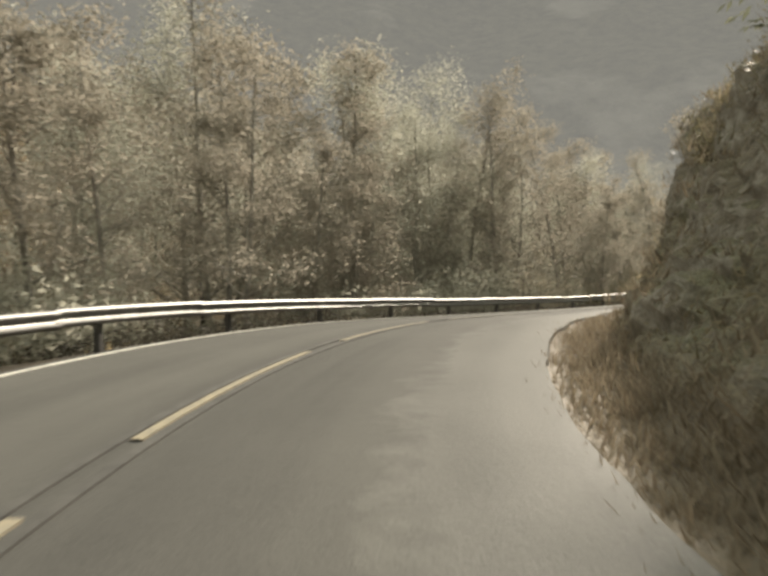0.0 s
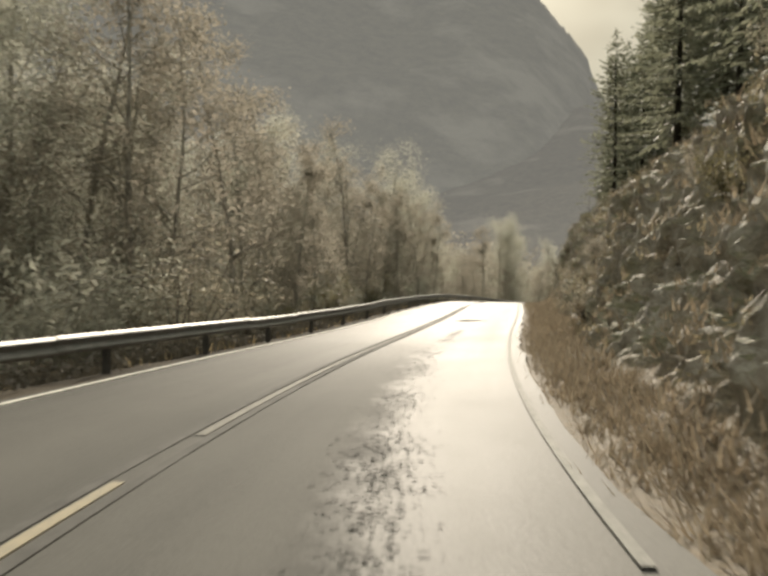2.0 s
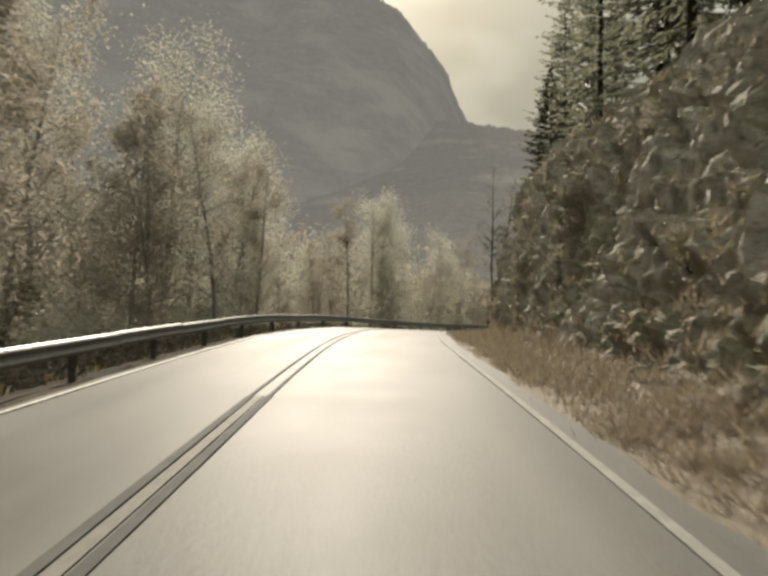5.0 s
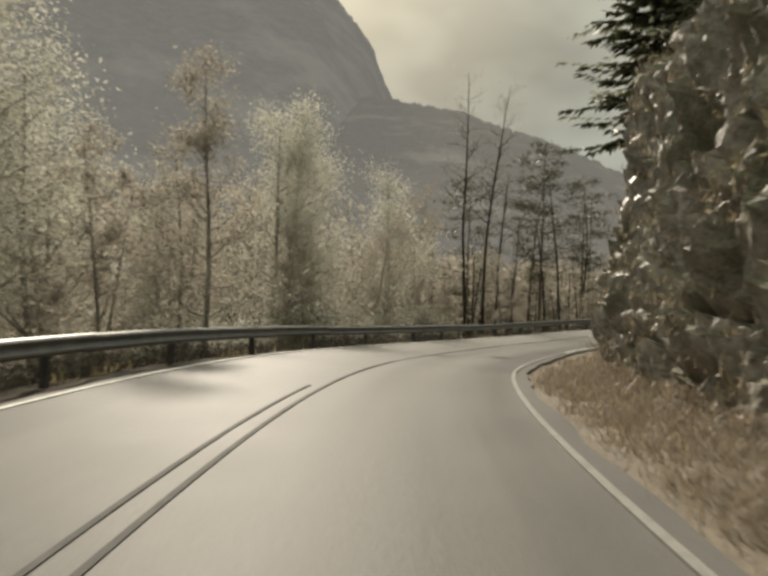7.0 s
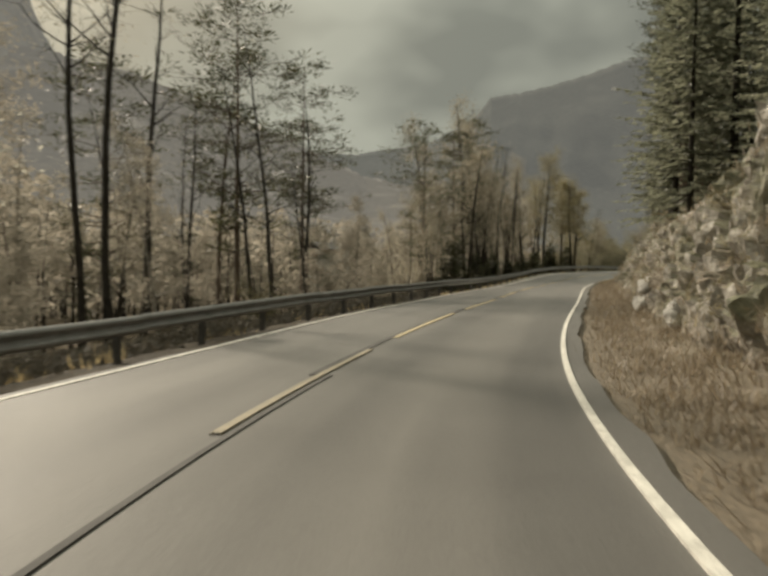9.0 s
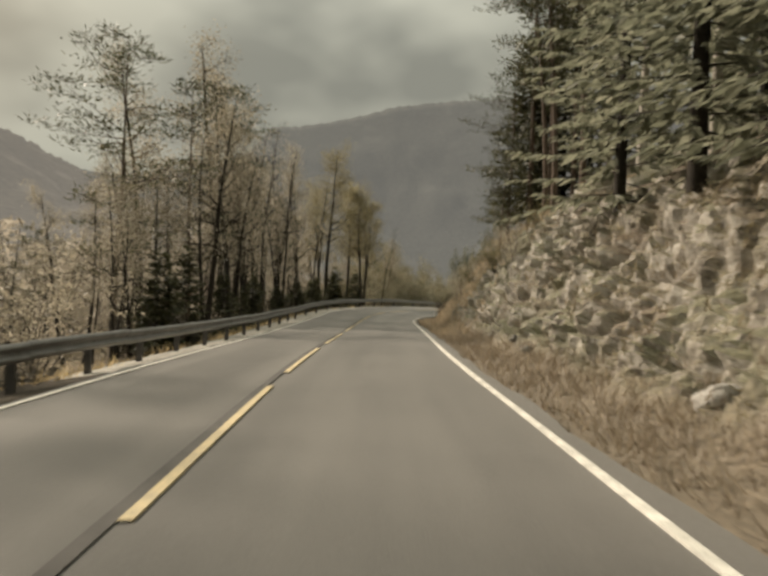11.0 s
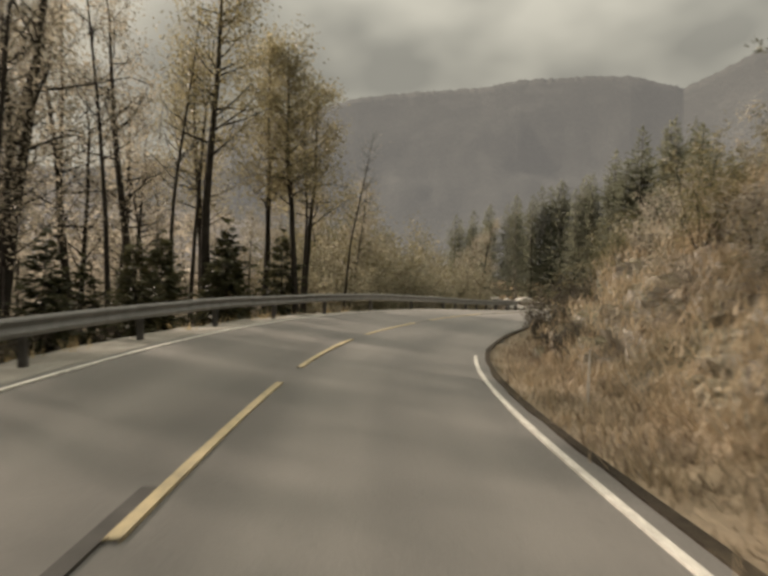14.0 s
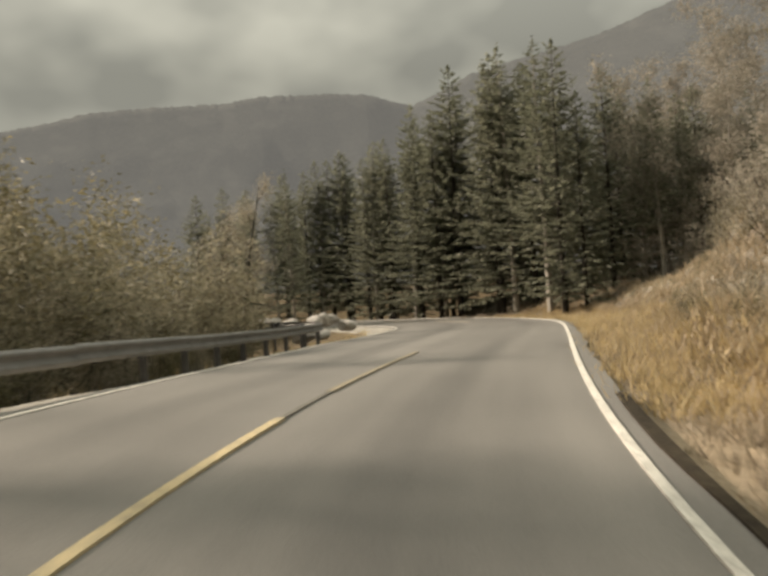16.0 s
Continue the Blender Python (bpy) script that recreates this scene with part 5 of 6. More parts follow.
    for a in range(134, 170, 9):
        on_bank(spruce, rng.randrange(3), a + rng.uniform(-1, 1), rng.uniform(14, 19), rng.uniform(0, 360), rng.uniform(0.85, 1.1))
    for a, b, i, z in ((175.4, 9.0, 0, 0.95), (174.6, 9.7, 0, 1.05), (172.6, 8.9, 0, 0.9), (171.6, 9.6, 0, 1.0), (170, 10.5, 0, 1.0), (172.5, 12, 0, 1.05), (175, 11, 0, 0.95), (177, 13, 0, 1.0), (183, 13, 0, 0.9), (188.3, 8.5, 2, 0.56), (176, 7.9, 1, 0.62), (175.6, 7.6, 2, 0.8), (198, 12, 2, 0.8)):
        on_bank(pine, i, a, b, a * 31 % 360, z)
    for a, b, z in ((178.6, 10.0, 3.2), (177.6, 11.4, 3.6), (180.8, 11.6, 3.0)):
        on_bank(dark_spruce, 0, a, b, a * 31 % 360, z / 3.2)
    for q in range(18):
        a = rng.uniform(14, 205)
        on_bank(bush, rng.randrange(3), a, rng.uniform(7.2, 13), rng.uniform(0, 360), rng.uniform(0.25, 0.5))
    for a, b, i, z in ((211, 7.3, 0, 0.42), (208, 7.4, 0, 0.4), (205.6, 7.3, 0, 0.36), (191.5, 7.0, 0, 0.5), (193, 7.6, 0, 0.5), (213, 8.2, 1, 0.6), (215.5, 8.7, 1, 0.55), (218, 8.4, 1, 0.6), (220, 9.2, 0, 0.45),
                       (178, 7.6, 1, 0.5), (181, 8.2, 2, 0.35), (184, 8.4, 1, 0.6), (186, 7.6, 1, 0.5), (189, 8.6, 1, 0.65), (192, 8.8, 2, 0.4), (195, 8.2, 1, 0.6), (198, 8.6, 1, 0.6), (201, 8.4, 0, 0.45), (204, 8.8, 1, 0.6), (196, 6.8, 0, 0.4),
                       (200, 6.6, 0, 0.42), (203, 7.0, 2, 0.3), (206, 7.6, 1, 0.5), (223, 9.0, 1, 0.6), (226, 9.4, 1, 0.6), (219.6, 7.0, 1, 0.5), (221.4, 7.4, 1, 0.62), (224, 7.9, 1, 0.6), (227, 8.8, 1, 0.6), (222.6, 8.2, 0, 0.4), (213.4, 7.4, 0, 0.3), (214.8, 7.9, 1, 0.45), (212.2, 7.8, 0, 0.34), (216.4, 7.6, 1, 0.42), (217.8, 7.9, 0, 0.3), (219.2, 8.3, 1, 0.5)):
        on_bank(bush, i, a, b, a * 17 % 360, z)
    for a, b, i, z in ((197.2, 5.5, 0, 0.42), (198.6, 5.9, 0, 0.48), (200.4, 6.2, 2, 0.34), (204.6, 6.3, 0, 0.3), (207.6, 6.4, 0, 0.34), (209.4, 6.7, 0, 0.42), (210.6, 7.2, 0, 0.5), (211.8, 6.9, 0, 0.36), (202.4, 7.2, 0, 0.45), (198.8, 7.4, 0, 0.5), (212.6, 6.6, 1, 0.55), (169, 6.6, 0, 0.4), (171, 7.4, 2, 0.3), (173, 6.4, 0, 0.36),
                       (174.6, 7.2, 0, 0.42), (177.4, 6.4, 0, 0.4), (179, 8.4, 2, 0.35), (181, 6.8, 0, 0.4), (183, 7.4, 0, 0.42), (184.6, 6.2, 2, 0.3), (187, 6.6, 0, 0.4), (166, 7.6, 0, 0.4), (164, 6.6, 2, 0.3)):
        on_bank(bush, i, a, b, a * 29 % 360, z)
    for q in range(16):
        a = 18 + q * 4.1
        toe = np.interp(a, BANK_S, BANK_TOE)
        on_bank(bush, (0, 1, 2, 1)[q % 4], a, float(toe) + rng.uniform(0.5, 2.4), rng.uniform(0, 360), rng.uniform(0.22, 0.42))
    for a, b, i, z in ((226.5, 13.6, 1, 0.8), (222.5, 14.2, 0, 0.8), (230, 14.5, 0, 0.9)):
        on_bank(thicket, i, a, b, a * 37 % 360, z)
    # lit broad-leaved trees up the slope beside the spruce wood
    for turn, d, i, z in ((20, 52, 0, 1.2), (22.5, 46, 2, 1.2), (24, 58, 1, 1.5), (25.5, 50, 4, 1.3), (27, 44, 0, 1.2), (28.5, 56, 2, 1.35), (30, 48, 3, 1.5), (31.5, 40, 1, 1.2), (23, 66, 4, 1.6), (26.5, 66, 0, 1.6), (29.5, 64, 2, 1.5), (33, 52, 0, 1.3), (21, 60, 2, 1.3)):
        a = radians(113 + turn)
        x, y = 161 + math.sin(a) * d, 78.8 + math.cos(a) * d
        birch.put(i, x, y, float(ground_height(np.array([x]), np.array([y]))[0][0]) - 0.2, turn * 61 % 360, z)
    for a, b, z in ((196.8, 5.5, 0.55), (197.8, 5.9, 0.6), (195.2, 5.3, 0.4), (199.6, 5.3, 0.4), (194.2, 5.5, 0.35), (203.4, 6.0, 0.45), (205.0, 6.4, 0.5), (201.0, 6.3, 0.45)):
        on_bank(dark_shrub, 0, a, b, a * 71 % 360, z)
    own = random.Random(57)
    for q in range(26):
        a = 180 + 0.62 * q + own.uniform(-0.4, 0.4)
        on_bank(bush, (1, 1, 2, 1, 0)[q % 5], a, own.uniform(6.2, 8.8), own.uniform(0, 360), own.uniform(0.26, 0.5))
    for q in range(44):
        a = own.uniform(198, 236)
        toe, lip = float(np.interp(a, BANK_S, BANK_TOE)), float(np.interp(a, BANK_S, BANK_LIP))
        on_bank(bush, own.choice((0, 1, 2, 1)), a, toe + 0.5 + (lip - toe) * own.uniform(0.3, 0.95), own.uniform(0, 360), own.uniform(0.16, 0.3))
    for q in range(30):
        a = 214 + 0.72 * q + own.uniform(-0.4, 0.4)
        toe, lip = float(np.interp(a, BANK_S, BANK_TOE)), float(np.interp(a, BANK_S, BANK_LIP))
        on_bank(bush, (1, 2, 0, 1)[q % 4], a, toe + 0.6 + (lip - toe) * own.uniform(0.35, 1.1), own.uniform(0, 360), own.uniform(0.26, 0.42))
    for q in range(22):
        a = 212 + 0.75 * q + own.uniform(-0.4, 0.4)
        on_bank(bush, (2, 0, 1)[q % 3], a, float(np.interp(a, BANK_S, BANK_TOE)) + own.uniform(0.05, 1.3), own.uniform(0, 360), own.uniform(0.12, 0.24))
    # spruce wood across the last bend
    for row, back in enumerate((0, 7, 15)):
        for q in range(24):
            turn = -0.25 + q * 0.033 + rng.uniform(-0.014, 0.014)
            d = 47 + back + rng.uniform(-2.5, 2.5) + (8 if turn < -0.08 else 0)
            for nudge in range(6):
                side = turn * d
                x, y = 159.2 + 0.9135 * d - 0.4067 * side, 80.3 - 0.4067 * d - 0.9135 * side
                s_, l_ = to_line(np.array([x]), np.array([y]))
                if abs(l_[0]) > 5.5:
                    break
                d += 4
            z = ground_height(np.array([x]), np.array([y]))[0]
            zz = float(z[0]) if l_[0] > 21 or l_[0] < 0 else float(np.interp(s_[0], LINE_S, LINE_Z) + bank_height(s_, l_)[0])
            tall = np.interp(turn, [-0.25, -0.2, -0.06, 0.02, 0.13, 0.3, 0.45], [11.0, 13.0, 15.0, 17.5, 20.0, 14.5, 11.5]) * rng.uniform(0.82, 1.06)
            i = rng.choice((2, 2, 0) if row == 0 and turn > -0.05 else (0, 2, 0, 1, 0, 2))
            spruce.put(i, x, y, zz - 0.2, rng.uniform(0, 360), float(tall) / (16, 13, 18)[i], 0.0, rng.uniform(0.92, 1.12))


planting()


# ---------------------------------------------------------------- far woods behind the near rows
def far_woods():
    rng = np.random.default_rng(77)
    pile, wood = Pile(), Pile()
    n = 980
    s, l = rng.uniform(-20, 225, n), -rng.uniform(26, 100, n)
    s[740:], l[740:] = rng.uniform(128, 222, 240), -rng.uniform(24, 60, 240)
    p = at_line(s, l, 0, False)
    z, _, _ = ground_height(p[:, 0], p[:, 1])
    for k in range(n):
        h = rng.uniform(9, 16) * (0.72 if s[k] > 140 else 1.0)
        c = np.array([p[k, 0], p[k, 1], z[k]])
        wood.add(*tube(np.array([c, c + [rng.normal() * 0.2, rng.normal() * 0.2, h * 0.5], c + [rng.normal() * 0.4, rng.normal() * 0.4, h * 0.95]]), [0.12, 0.08, 0.02], 4))
        m = 130
        t = rng.uniform(0.25, 1.0, m)
        rad = h * 0.2 * np.sqrt(np.clip(np.sin(np.pi * (t - 0.2) / 0.85), 0.03, 1))
        a = rng.uniform(0, 2 * np.pi, m)
        q = c + np.stack([np.cos(a) * rad * rng.uniform(0.3, 1.1, m), np.sin(a) * rad * rng.uniform(0.3, 1.1, m), t * h], -1)
        pile.tris(leaf_tris(rng, q, 0.42))
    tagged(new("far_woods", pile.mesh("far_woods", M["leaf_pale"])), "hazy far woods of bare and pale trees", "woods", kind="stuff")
    tagged(new("far_trunks", wood.mesh("far_trunks", M["bark"])), "thin trunks of the far woods", "woods", kind="stuff")


far_woods()


def hill_woods():
    """Spruces far up the hill side, too many and too far to tell apart."""
    rng = np.random.default_rng(78)
    pile = Pile()
    n = 270
    s, l = rng.uniform(60, 285, n), rng.uniform(21, 95, n)
    p = at_line(s, l, 0, False)
    z, s2, l2 = ground_height(p[:, 0], p[:, 1])
    for k in range(n):
        if abs(l2[k]) < 20:
            continue
        h = rng.uniform(9, 16)
        m = 150
        t = rng.uniform(0.03, 1.0, m) ** 0.8
        a = rng.uniform(0, 2 * np.pi, m)
        rad = 0.19 * h * (1 - t) ** 0.85 + 0.1
        out = np.stack([np.cos(a), np.sin(a), a * 0], -1)
        root = np.array([p[k, 0], p[k, 1], z[k]]) + np.array([0, 0, 1.0]) * (t * h)[:, None]
        tip = root + out * rad[:, None] * rng.uniform(0.7, 1.2, (m, 1)) - np.array([0, 0, 0.35]) * rad[:, None]
        side = np.stack([-np.sin(a), np.cos(a), a * 0], -1) * (0.16 + 0.2 * rad[:, None])
        mid = root * 0.35 + tip * 0.65
        pile.quads(np.stack([root, mid - side, tip, mid + side], 1))
    tagged(new("hill_woods", pile.mesh("hill_woods", M["spruce"])), "dark spruce woods on the far hill side", "woods", kind="stuff")


hill_woods()


# ---------------------------------------------------------------- grass and ferns
def blades(rng, roots, size, lean=0.5, width=0.011):
    """Thin leaning blades, a triangle each."""
    n = len(roots)
    a = rng.uniform(0, 2 * np.pi, n)
    out = np.stack([np.cos(a), np.sin(a), a * 0], -1)
    h = size * rng.uniform(0.5, 1.3, (n, 1))
    turn = a + rng.uniform(0.6, 2.4, n)
    side = np.stack([np.cos(turn), np.sin(turn), a * 0], -1) * (width * rng.uniform(0.7, 1.4, (n, 1)))
    tip = roots + out * h * lean * rng.uniform(0.3, 1.4, (n, 1)) + np.array([0, 0, 1]) * h
    return np.stack([roots - side, roots + side, tip], 1)


def build_grass():
    rng = np.random.default_rng(5)
    pile = Pile()
    # withered grass at the foot of the bank, in tufts
    n = 11500
    s = np.where(rng.uniform(size=n) < 0.3, rng.uniform(-8, 105, n), rng.uniform(-8, 236, n))
    grassy = 1 - np.interp(s, BANK_S, BANK_CRAG)
    u = np.where(rng.uniform(size=n) < 0.62 - 0.3 * grassy, rng.uniform(0.028, 0.15, n), 0.08 + 0.9 * rng.uniform(size=n) ** (2.6 - 1.6 * grassy))
    p = bank_spot(s, u)
    for q in range(15):
        r = p + np.concatenate([rng.normal(size=(n, 2)) * 0.16, np.full((n, 1), -0.03)], 1)
        pile.tris(blades(rng, r, 0.2, 0.9, 0.012))
    tagged(new("withered_grass", pile.mesh("withered_grass", M["dull_straw"])), "withered brownish grass in tufts below the rocks", "grass", kind="stuff")
    pile = Pile()
    n2 = 12500
    s2, u2 = rng.uniform(164, 256, n2), rng.uniform(0.03, 0.8, n2)
    bare_rock = (np.interp(s2, BANK_S, BANK_CRAG) - 0.35) * 1.5
    stays = np.where(u2 < 0.13, rng.uniform(size=n2) < np.where((s2 > 196) & (s2 < 216), 0.1, 0.3), rng.uniform(size=n2) > np.where((s2 > 211) & (u2 > 0.26), 0.62, bare_rock))
    s2, u2, n2 = s2[stays], u2[stays], int(stays.sum())
    p2 = bank_spot(s2, u2)
    for q in range(15):
        r = p2 + np.concatenate([rng.normal(size=(n2, 2)) * 0.17, np.full((n2, 1), -0.03)], 1)
        pile.tris(blades(rng, r, 0.3, 0.8, 0.014))
    tagged(new("dry_grass", pile.mesh("dry_grass", M["straw"])), "long dead grass in pale brown tufts", "grass", kind="stuff")
    pile = Pile()
    n3 = 1700
    p3 = bank_spot(214 + 40 * rng.uniform(size=n3), 0.02 + 0.22 * rng.uniform(size=n3) ** 1.2)
    for q in range(15):
        r = p3 + np.concatenate([rng.normal(size=(n3, 2)) * 0.18, np.full((n3, 1), -0.03)], 1)
        pile.tris(blades(rng, r, 0.26, 0.8, 0.013))
    # valley side, beyond the rail
    n = 900
    s, d = rng.uniform(-8, 250, n), rng.uniform(4.3, 9.0, n)
    l = -d - widen(s)
    p = at_line(s, l, valley(s, l) - 0.03)
    for q in range(10):
        pile.tris(blades(rng, p + np.concatenate([rng.normal(size=(n, 2)) * 0.15, np.zeros((n, 1))], 1), 0.3, 0.7, 0.013))
    tagged(new("dry_grass", pile.mesh("dry_grass", M["gold_straw"])), "long golden dead grass in tufts", "grass", kind="stuff")
    # dark brambles and dead bracken, added to darken the shaded gap behind the rail
    pile = Pile()
    n = 5200
    s, d = rng.uniform(16, 152, n), 4.35 + 4.2 * rng.uniform(size=n) ** 0.8
    l = -d - widen(s)
    p = at_line(s, l, valley(s, l))
    tall = np.clip(0.35 + 0.45 * fbm(p * 0.5, 3, 36) + 0.08 * (d - 4.3), 0.12, 0.95)
    for q in range(16):
        up = rng.uniform(0, 1, n) ** 0.7 * tall
        c = p + np.concatenate([rng.normal(size=(n, 2)) * 0.22, up[:, None]], 1)
        pile.tris(leaf_tris(rng, c, 0.075, 0.3))
    for q in range(3):
        pile.tris(blades(rng, p + np.concatenate([rng.normal(size=(n, 2)) * 0.2, np.full((n, 1), -0.03)], 1), 0.6, 0.6, 0.012))
    tagged(new("bramble_scrub", pile.mesh("bramble_scrub", M["bramble"])), "dark bramble scrub added to fill the shaded gap behind the guard rail", "undergrowth", kind="stuff")
    # ferns and heather on the rocks
    pile = Pile()
    n = 7500
    s, u = rng.uniform(-8, 235, n), 0.15 + 0.85 * rng.uniform(size=n) ** 0.8
    p = bank_spot(s, u)
    keep = fbm(p * 0.6, 3, 33) > np.where((s > 150) & (s < 184), 0.16, -0.12)
    p = p[keep]
    for q in range(9):
        c = p + rng.normal(size=p.shape) * np.array([0.16, 0.16, 0.06]) + np.array([0, 0, 0.09])
        pile.tris(leaf_tris(rng, c, 0.05, 0.4))
    for q in range(5):
        pile.tris(blades(rng, p + np.concatenate([rng.normal(size=(len(p), 2)) * 0.12, np.full((len(p), 1), -0.02)], 1), 0.24, 0.9, 0.012))
    tagged(new("undergrowth", pile.mesh("undergrowth", M["fern"])), "withered ferns and heather on the rocks", "undergrowth", kind="stuff")


build_grass()


# ---------------------------------------------------------------- loose rocks
def boulder_mesh(seed):
    bm = bmesh.new()
    bmesh.ops.create_icosphere(bm, subdivisions=3, radius=1)
    for v in bm.verts:
        c = np.array(v.co)
        d = 1 + 0.28 * float(fbm(c * 1.3 + seed, 3, seed)) + 0.12 * round(2 * float(vnoise(c * 1.1 + seed, seed)))
        v.co = v.co * d
        v.co.z *= 0.72
    me = bpy.data.meshes.new("boulder")
    bm.to_mesh(me)
    bm.free()
    me.materials.append(M["boulder"])
    return me


def split_rock(seed):
    """An angular block with flat broken faces."""
    rng = np.random.default_rng(seed)
    bm = bmesh.new()
    d = rng.normal(size=(16, 3))
    for c in d / np.linalg.norm(d, axis=1)[:, None] * rng.uniform(0.8, 1.1, (16, 1)):
        bm.verts.new(c * np.array([1, 1, 0.75]))
    bmesh.ops.convex_hull(bm, input=list(bm.verts))
    bmesh.ops.delete(bm, geom=[v for v in bm.verts if not v.link_faces], context="VERTS")
    bmesh.ops.bevel(bm, geom=list(bm.edges), offset=0.05, segments=1, affect="EDGES")
    me = bpy.data.meshes.new("boulder")
    bm.to_mesh(me)
    bm.free()
    return me


def boulders():
    rng = random.Random(21)
    models = [boulder_mesh(300 + i) for i in range(4)]
    for q in range(18):
        s = rng.uniform(18, 160)
        u = rng.uniform(0.09, 0.17)
        p = bank_spot(s, u)
        r = rng.uniform(0.06, 0.17)
        ob = tagged(new("boulder", models[q % 4]), "loose angular grey rock fallen at the foot of the bank", "rock", "fallen rocks")
        ob.matrix_basis = pose(p[0], p[1], p[2] + r * 0.3, rng.uniform(-20, 20), rng.uniform(-20, 20), rng.uniform(0, 360)) @ Matrix.Diagonal((r, r * 0.8, r, 1))
    # pale fallen blocks at the foot of the cutting
    blocks = [m.copy() for m in models]
    for m in blocks:
        m.materials[0] = M["pale_rock"]
    for a, u, r in ((133.4, 0.15, 0.3), (134.0, 0.19, 0.36), (134.6, 0.15, 0.28), (134.3, 0.24, 0.34), (135.2, 0.18, 0.32), (133.7, 0.23, 0.26), (135.6, 0.23, 0.3), (128.2, 0.16, 0.3), (128.9, 0.2, 0.34), (146.0, 0.17, 0.26)):
        p = bank_spot(np.array(a), np.array(u))
        ob = tagged(new("boulder", blocks[int(a * 10) % 4]), "pale split block fallen from the rock cutting", "rock", "fallen pale blocks")
        ob.matrix_basis = pose(p[0], p[1], p[2] + r * 0.2, a * 13 % 30, a * 29 % 40, a * 47 % 360) @ Matrix.Diagonal((r, r * 0.75, r * 0.9, 1))
    # outcrop at the toe of the grass bank
    crags = [split_rock(310 + i) for i in range(4)]
    for m in crags:
        m.materials.append(M["rock"])
    for a, b, r in ((197.0, 5.0, 0.3), (198.2, 5.2, 0.42), (199.2, 5.6, 0.5), (200.0, 5.0, 0.36), (200.6, 5.5, 0.5), (201.4, 6.0, 0.55), (202.2, 5.2, 0.34), (203.0, 5.8, 0.44), (199.6, 6.3, 0.5), (204.2, 5.4, 0.36), (202.0, 6.6, 0.5), (198.4, 6.0, 0.4)):
        toe, lip = np.interp(a, BANK_S, BANK_TOE), np.interp(a, BANK_S, BANK_LIP)
        p = bank_spot(np.array(a), np.array(0.12 + 0.58 * (b - toe) / (lip - toe)))
        ob = tagged(new("boulder", crags[int(a) % 4]), "mossy grey rock outcrop in the grass bank", "rock", "outcrop rocks")
        ob.matrix_basis = pose(p[0], p[1], p[2] - 0.12, 10, 15, a * 37 % 360) @ Matrix.Diagonal((r, r * 0.8, r * 0.9, 1))
    # pale rocks in the bend beyond the rail
    pale = [m.copy() for m in models]
    for m in pale:
        m.materials[0] = M["pale_rock"]
    for q in range(18):
        s, l = rng.uniform(236, 246), -6.6 - rng.uniform(0, 4)
        p = at_line(s, l, 0.3 * (q % 3))
        r = rng.uniform(0.3, 0.55)
        ob = tagged(new("boulder", pale[q % 4]), "pale blasted rock beyond the guard rail", "rock", "pale rocks")
        ob.matrix_basis = pose(p[0], p[1], p[2] + 0.1, 0, 0, rng.uniform(0, 360)) @ Matrix.Diagonal((r, r, r, 1))


boulders()


# ---------------------------------------------------------------- marker stake in the grass
def stake():
    p = at_line(190.0, 4.55, 0.0)
    bm = bmesh.new()
    bmesh.ops.create_cone(bm, cap_ends=True, segments=8, radius1=0.022, radius2=0.014, depth=0.85, matrix=Matrix.Translation((0, 0, 0.35)))
    me = bpy.data.meshes.new("marker_stake")
    bm.to_mesh(me)
    bm.free()
    me.materials.append(M["wall_white"])
    ob = tagged(new("marker_stake", me), "thin pale wooden marker stake in dry grass", "stake")
    ob.matrix_basis = pose(p[0], p[1], p[2], 3, 5, 0)


stake()


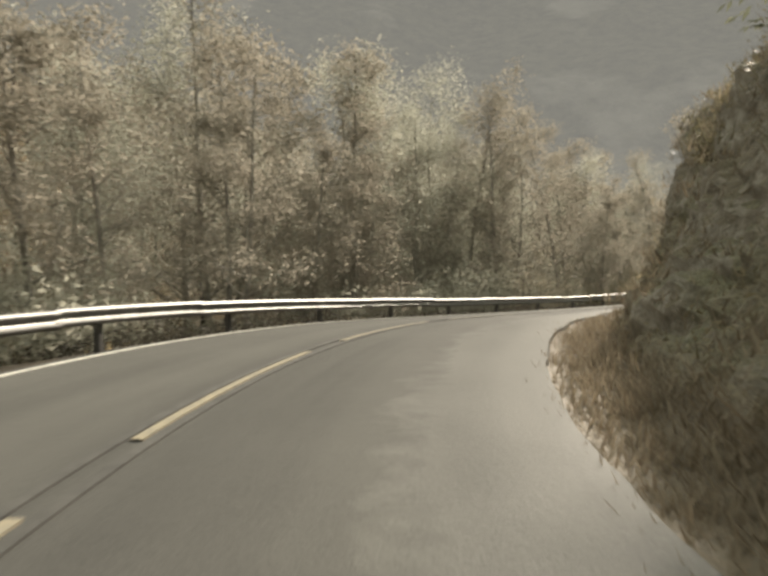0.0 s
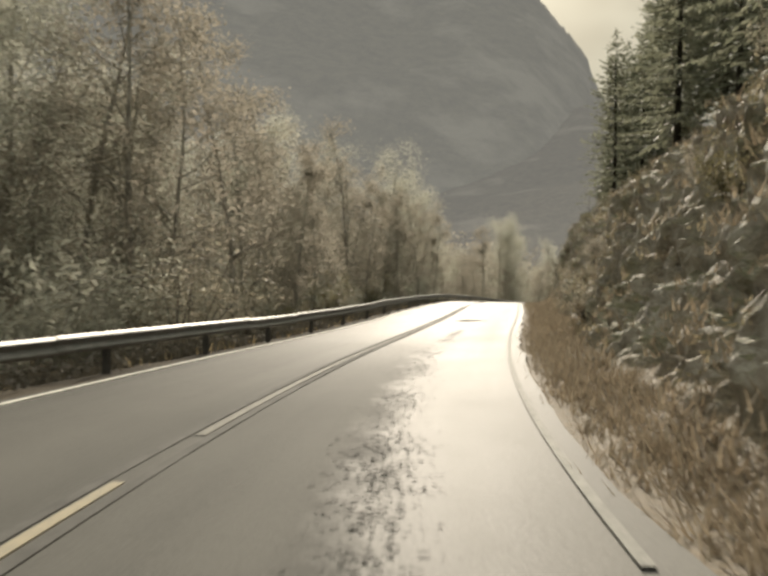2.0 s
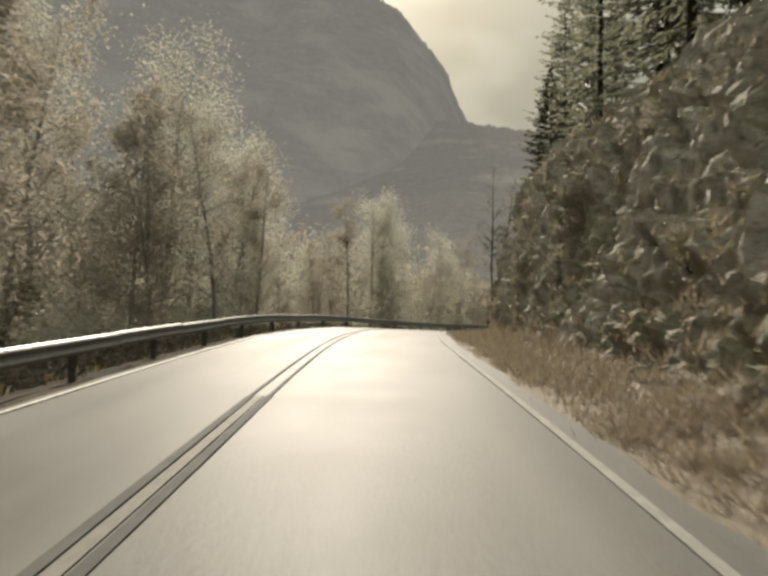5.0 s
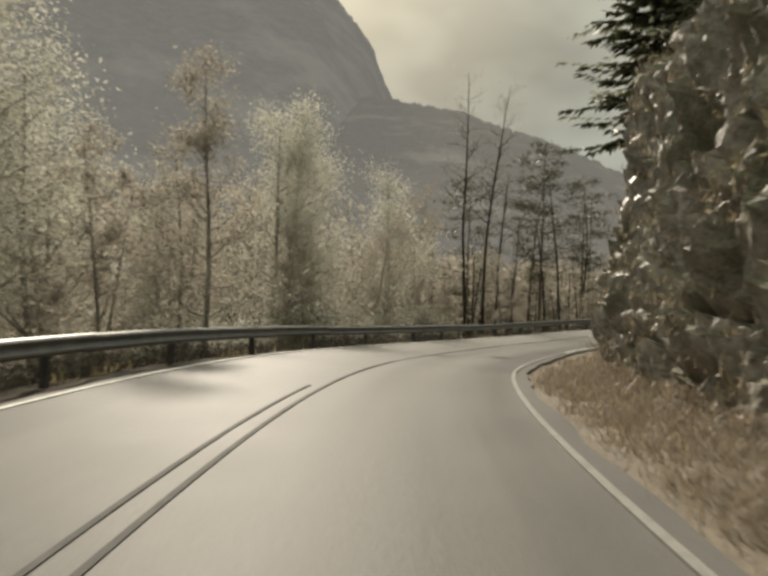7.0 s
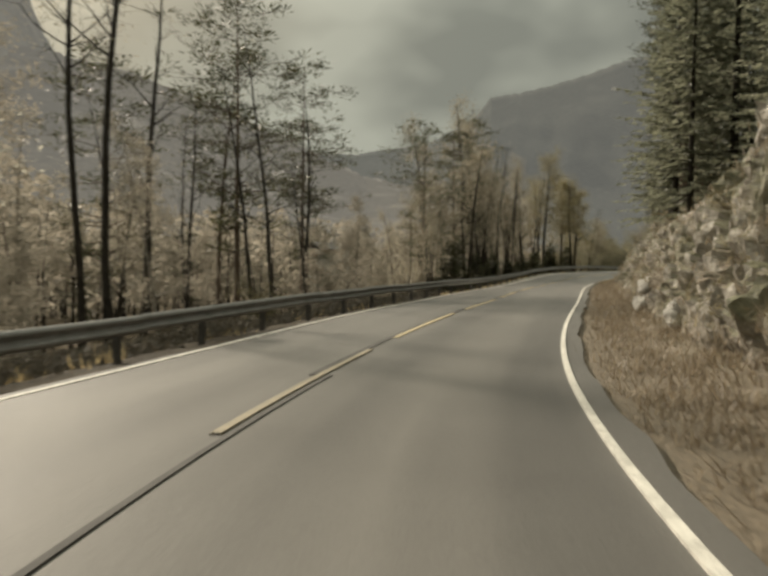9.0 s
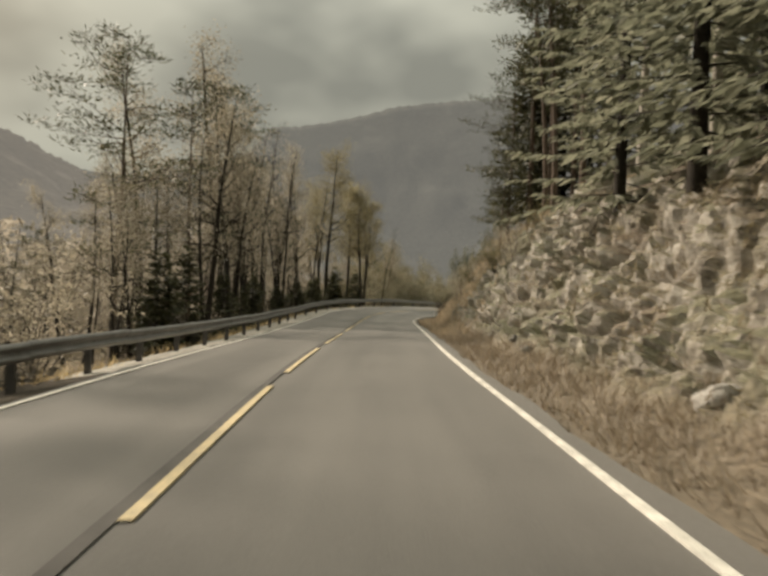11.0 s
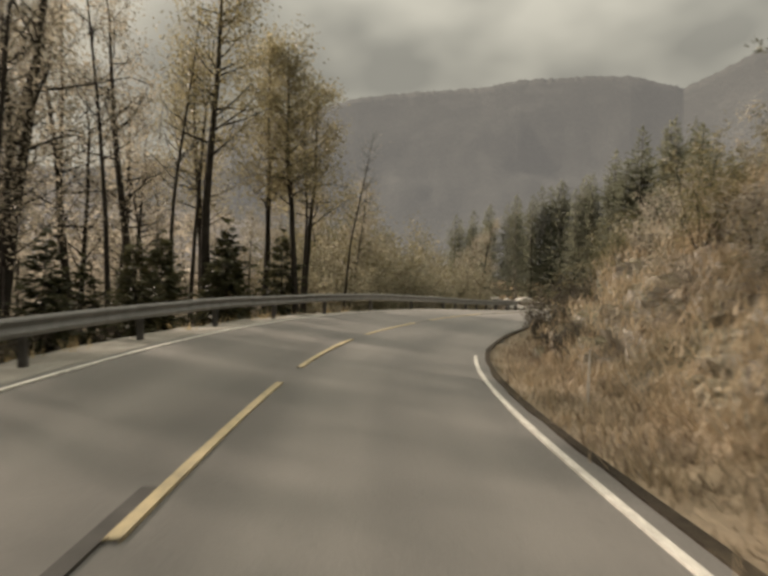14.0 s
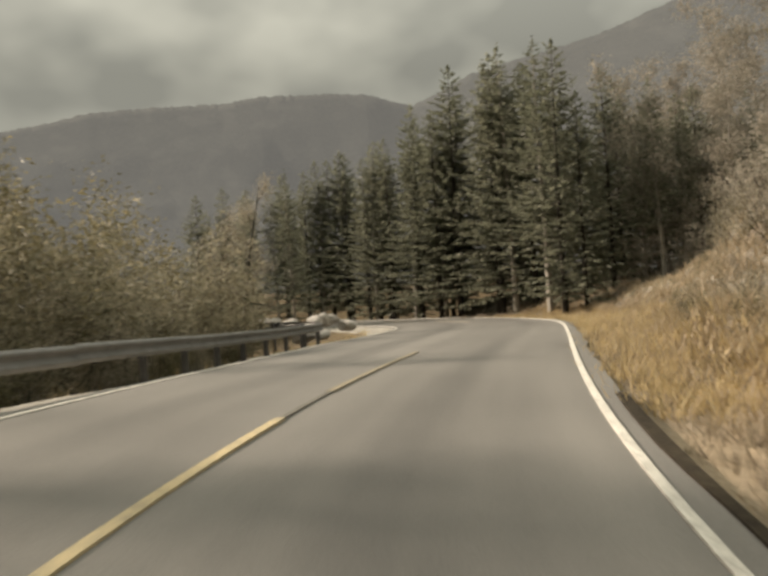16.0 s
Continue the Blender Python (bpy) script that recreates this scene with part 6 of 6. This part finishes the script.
# ---------------------------------------------------------------- pale stem added in place of a bright streak on the rock
def dead_stem():
    rng = np.random.default_rng(64)
    p = bank_spot(np.array(51.7), np.array(0.2))
    wood = Pile()
    trunk = path(rng, (0, 0, -0.2), (-0.1, 0.12, 1), 2.1, 8, 0.09, 0.03)
    wood.add(*tube(trunk, 0.05 * np.linspace(1, 0.25, 9), 6))
    for j in (3, 4, 5, 6, 7):
        d = rng.normal(size=3) + np.array([0, 0, 0.6])
        tw = path(rng, trunk[j], d / np.linalg.norm(d), rng.uniform(0.3, 0.7), 3, 0.2, 0)
        wood.add(*tube(tw, 0.014 * np.linspace(1, 0.3, 4), 4))
    ob = tagged(new("dead_stem", wood.mesh("dead_stem", M["pale_bark"], True)), "pale leafless stem standing in for a bright streak on the rock", "dead tree")
    ob.matrix_basis = pose(p[0], p[1], p[2], 0, 0, 0)


dead_stem()


# ---------------------------------------------------------------- small boarded hut among the trees beyond the rail, a guess for a pale block
def hut():
    p = at_line(162.0, -15.7, 0.0, False)
    z = float(ground_height(np.array([p[0]]), np.array([p[1]]))[0][0])
    root = empty("hut", pose(p[0], p[1], z - 0.1, 0, 0, 62))
    tagged(root, "narrow pale boarded hut, a guess for a pale block among the trees", "hut")
    # walls made this tall to fit the camera's view of the block
    wide, deep, tall = 2.0, 2.6, 5.3
    bm = bmesh.new()
    bmesh.ops.create_cube(bm, size=1, matrix=Matrix.Translation((0, 0, tall / 2)) @ Matrix.Diagonal((wide, deep, tall, 1)))
    body = bpy.data.meshes.new("wall")
    bm.to_mesh(body)
    bm.free()
    body.materials.append(M["wall_white"])
    wall = part("wall", body, root)
    bm = bmesh.new()
    bmesh.ops.create_cube(bm, size=1, matrix=Matrix.Diagonal((0.16, 0.02, tall, 1)))
    board = bpy.data.meshes.new("board")
    bm.to_mesh(board)
    bm.free()
    board.materials.append(M["wall_white"])
    for k in range(11):
        for side in (-1, 1):
            part("board", board, wall).matrix_basis = pose(-0.9 + 0.18 * k, side * (deep / 2 + 0.012), tall / 2)
    bm = bmesh.new()
    rise = [(-wide / 2 - 0.18, tall - 0.02), (0, tall + 0.45), (wide / 2 + 0.18, tall - 0.02), (wide / 2 + 0.18, tall + 0.05), (0, tall + 0.54), (-wide / 2 - 0.18, tall + 0.05)]
    ends = [[bm.verts.new((x, y, h)) for x, h in rise] for y in (-deep / 2 - 0.2, deep / 2 + 0.2)]
    for i in range(6):
        bm.faces.new((ends[0][i], ends[0][(i + 1) % 6], ends[1][(i + 1) % 6], ends[1][i]))
    for e in ends:
        bm.faces.new(e)
    bmesh.ops.recalc_face_normals(bm, faces=bm.faces)
    roof = bpy.data.meshes.new("roof")
    bm.to_mesh(roof)
    bm.free()
    roof.materials.append(M["roof"])
    part("roof", roof, root, "low dark slate roof")


hut()
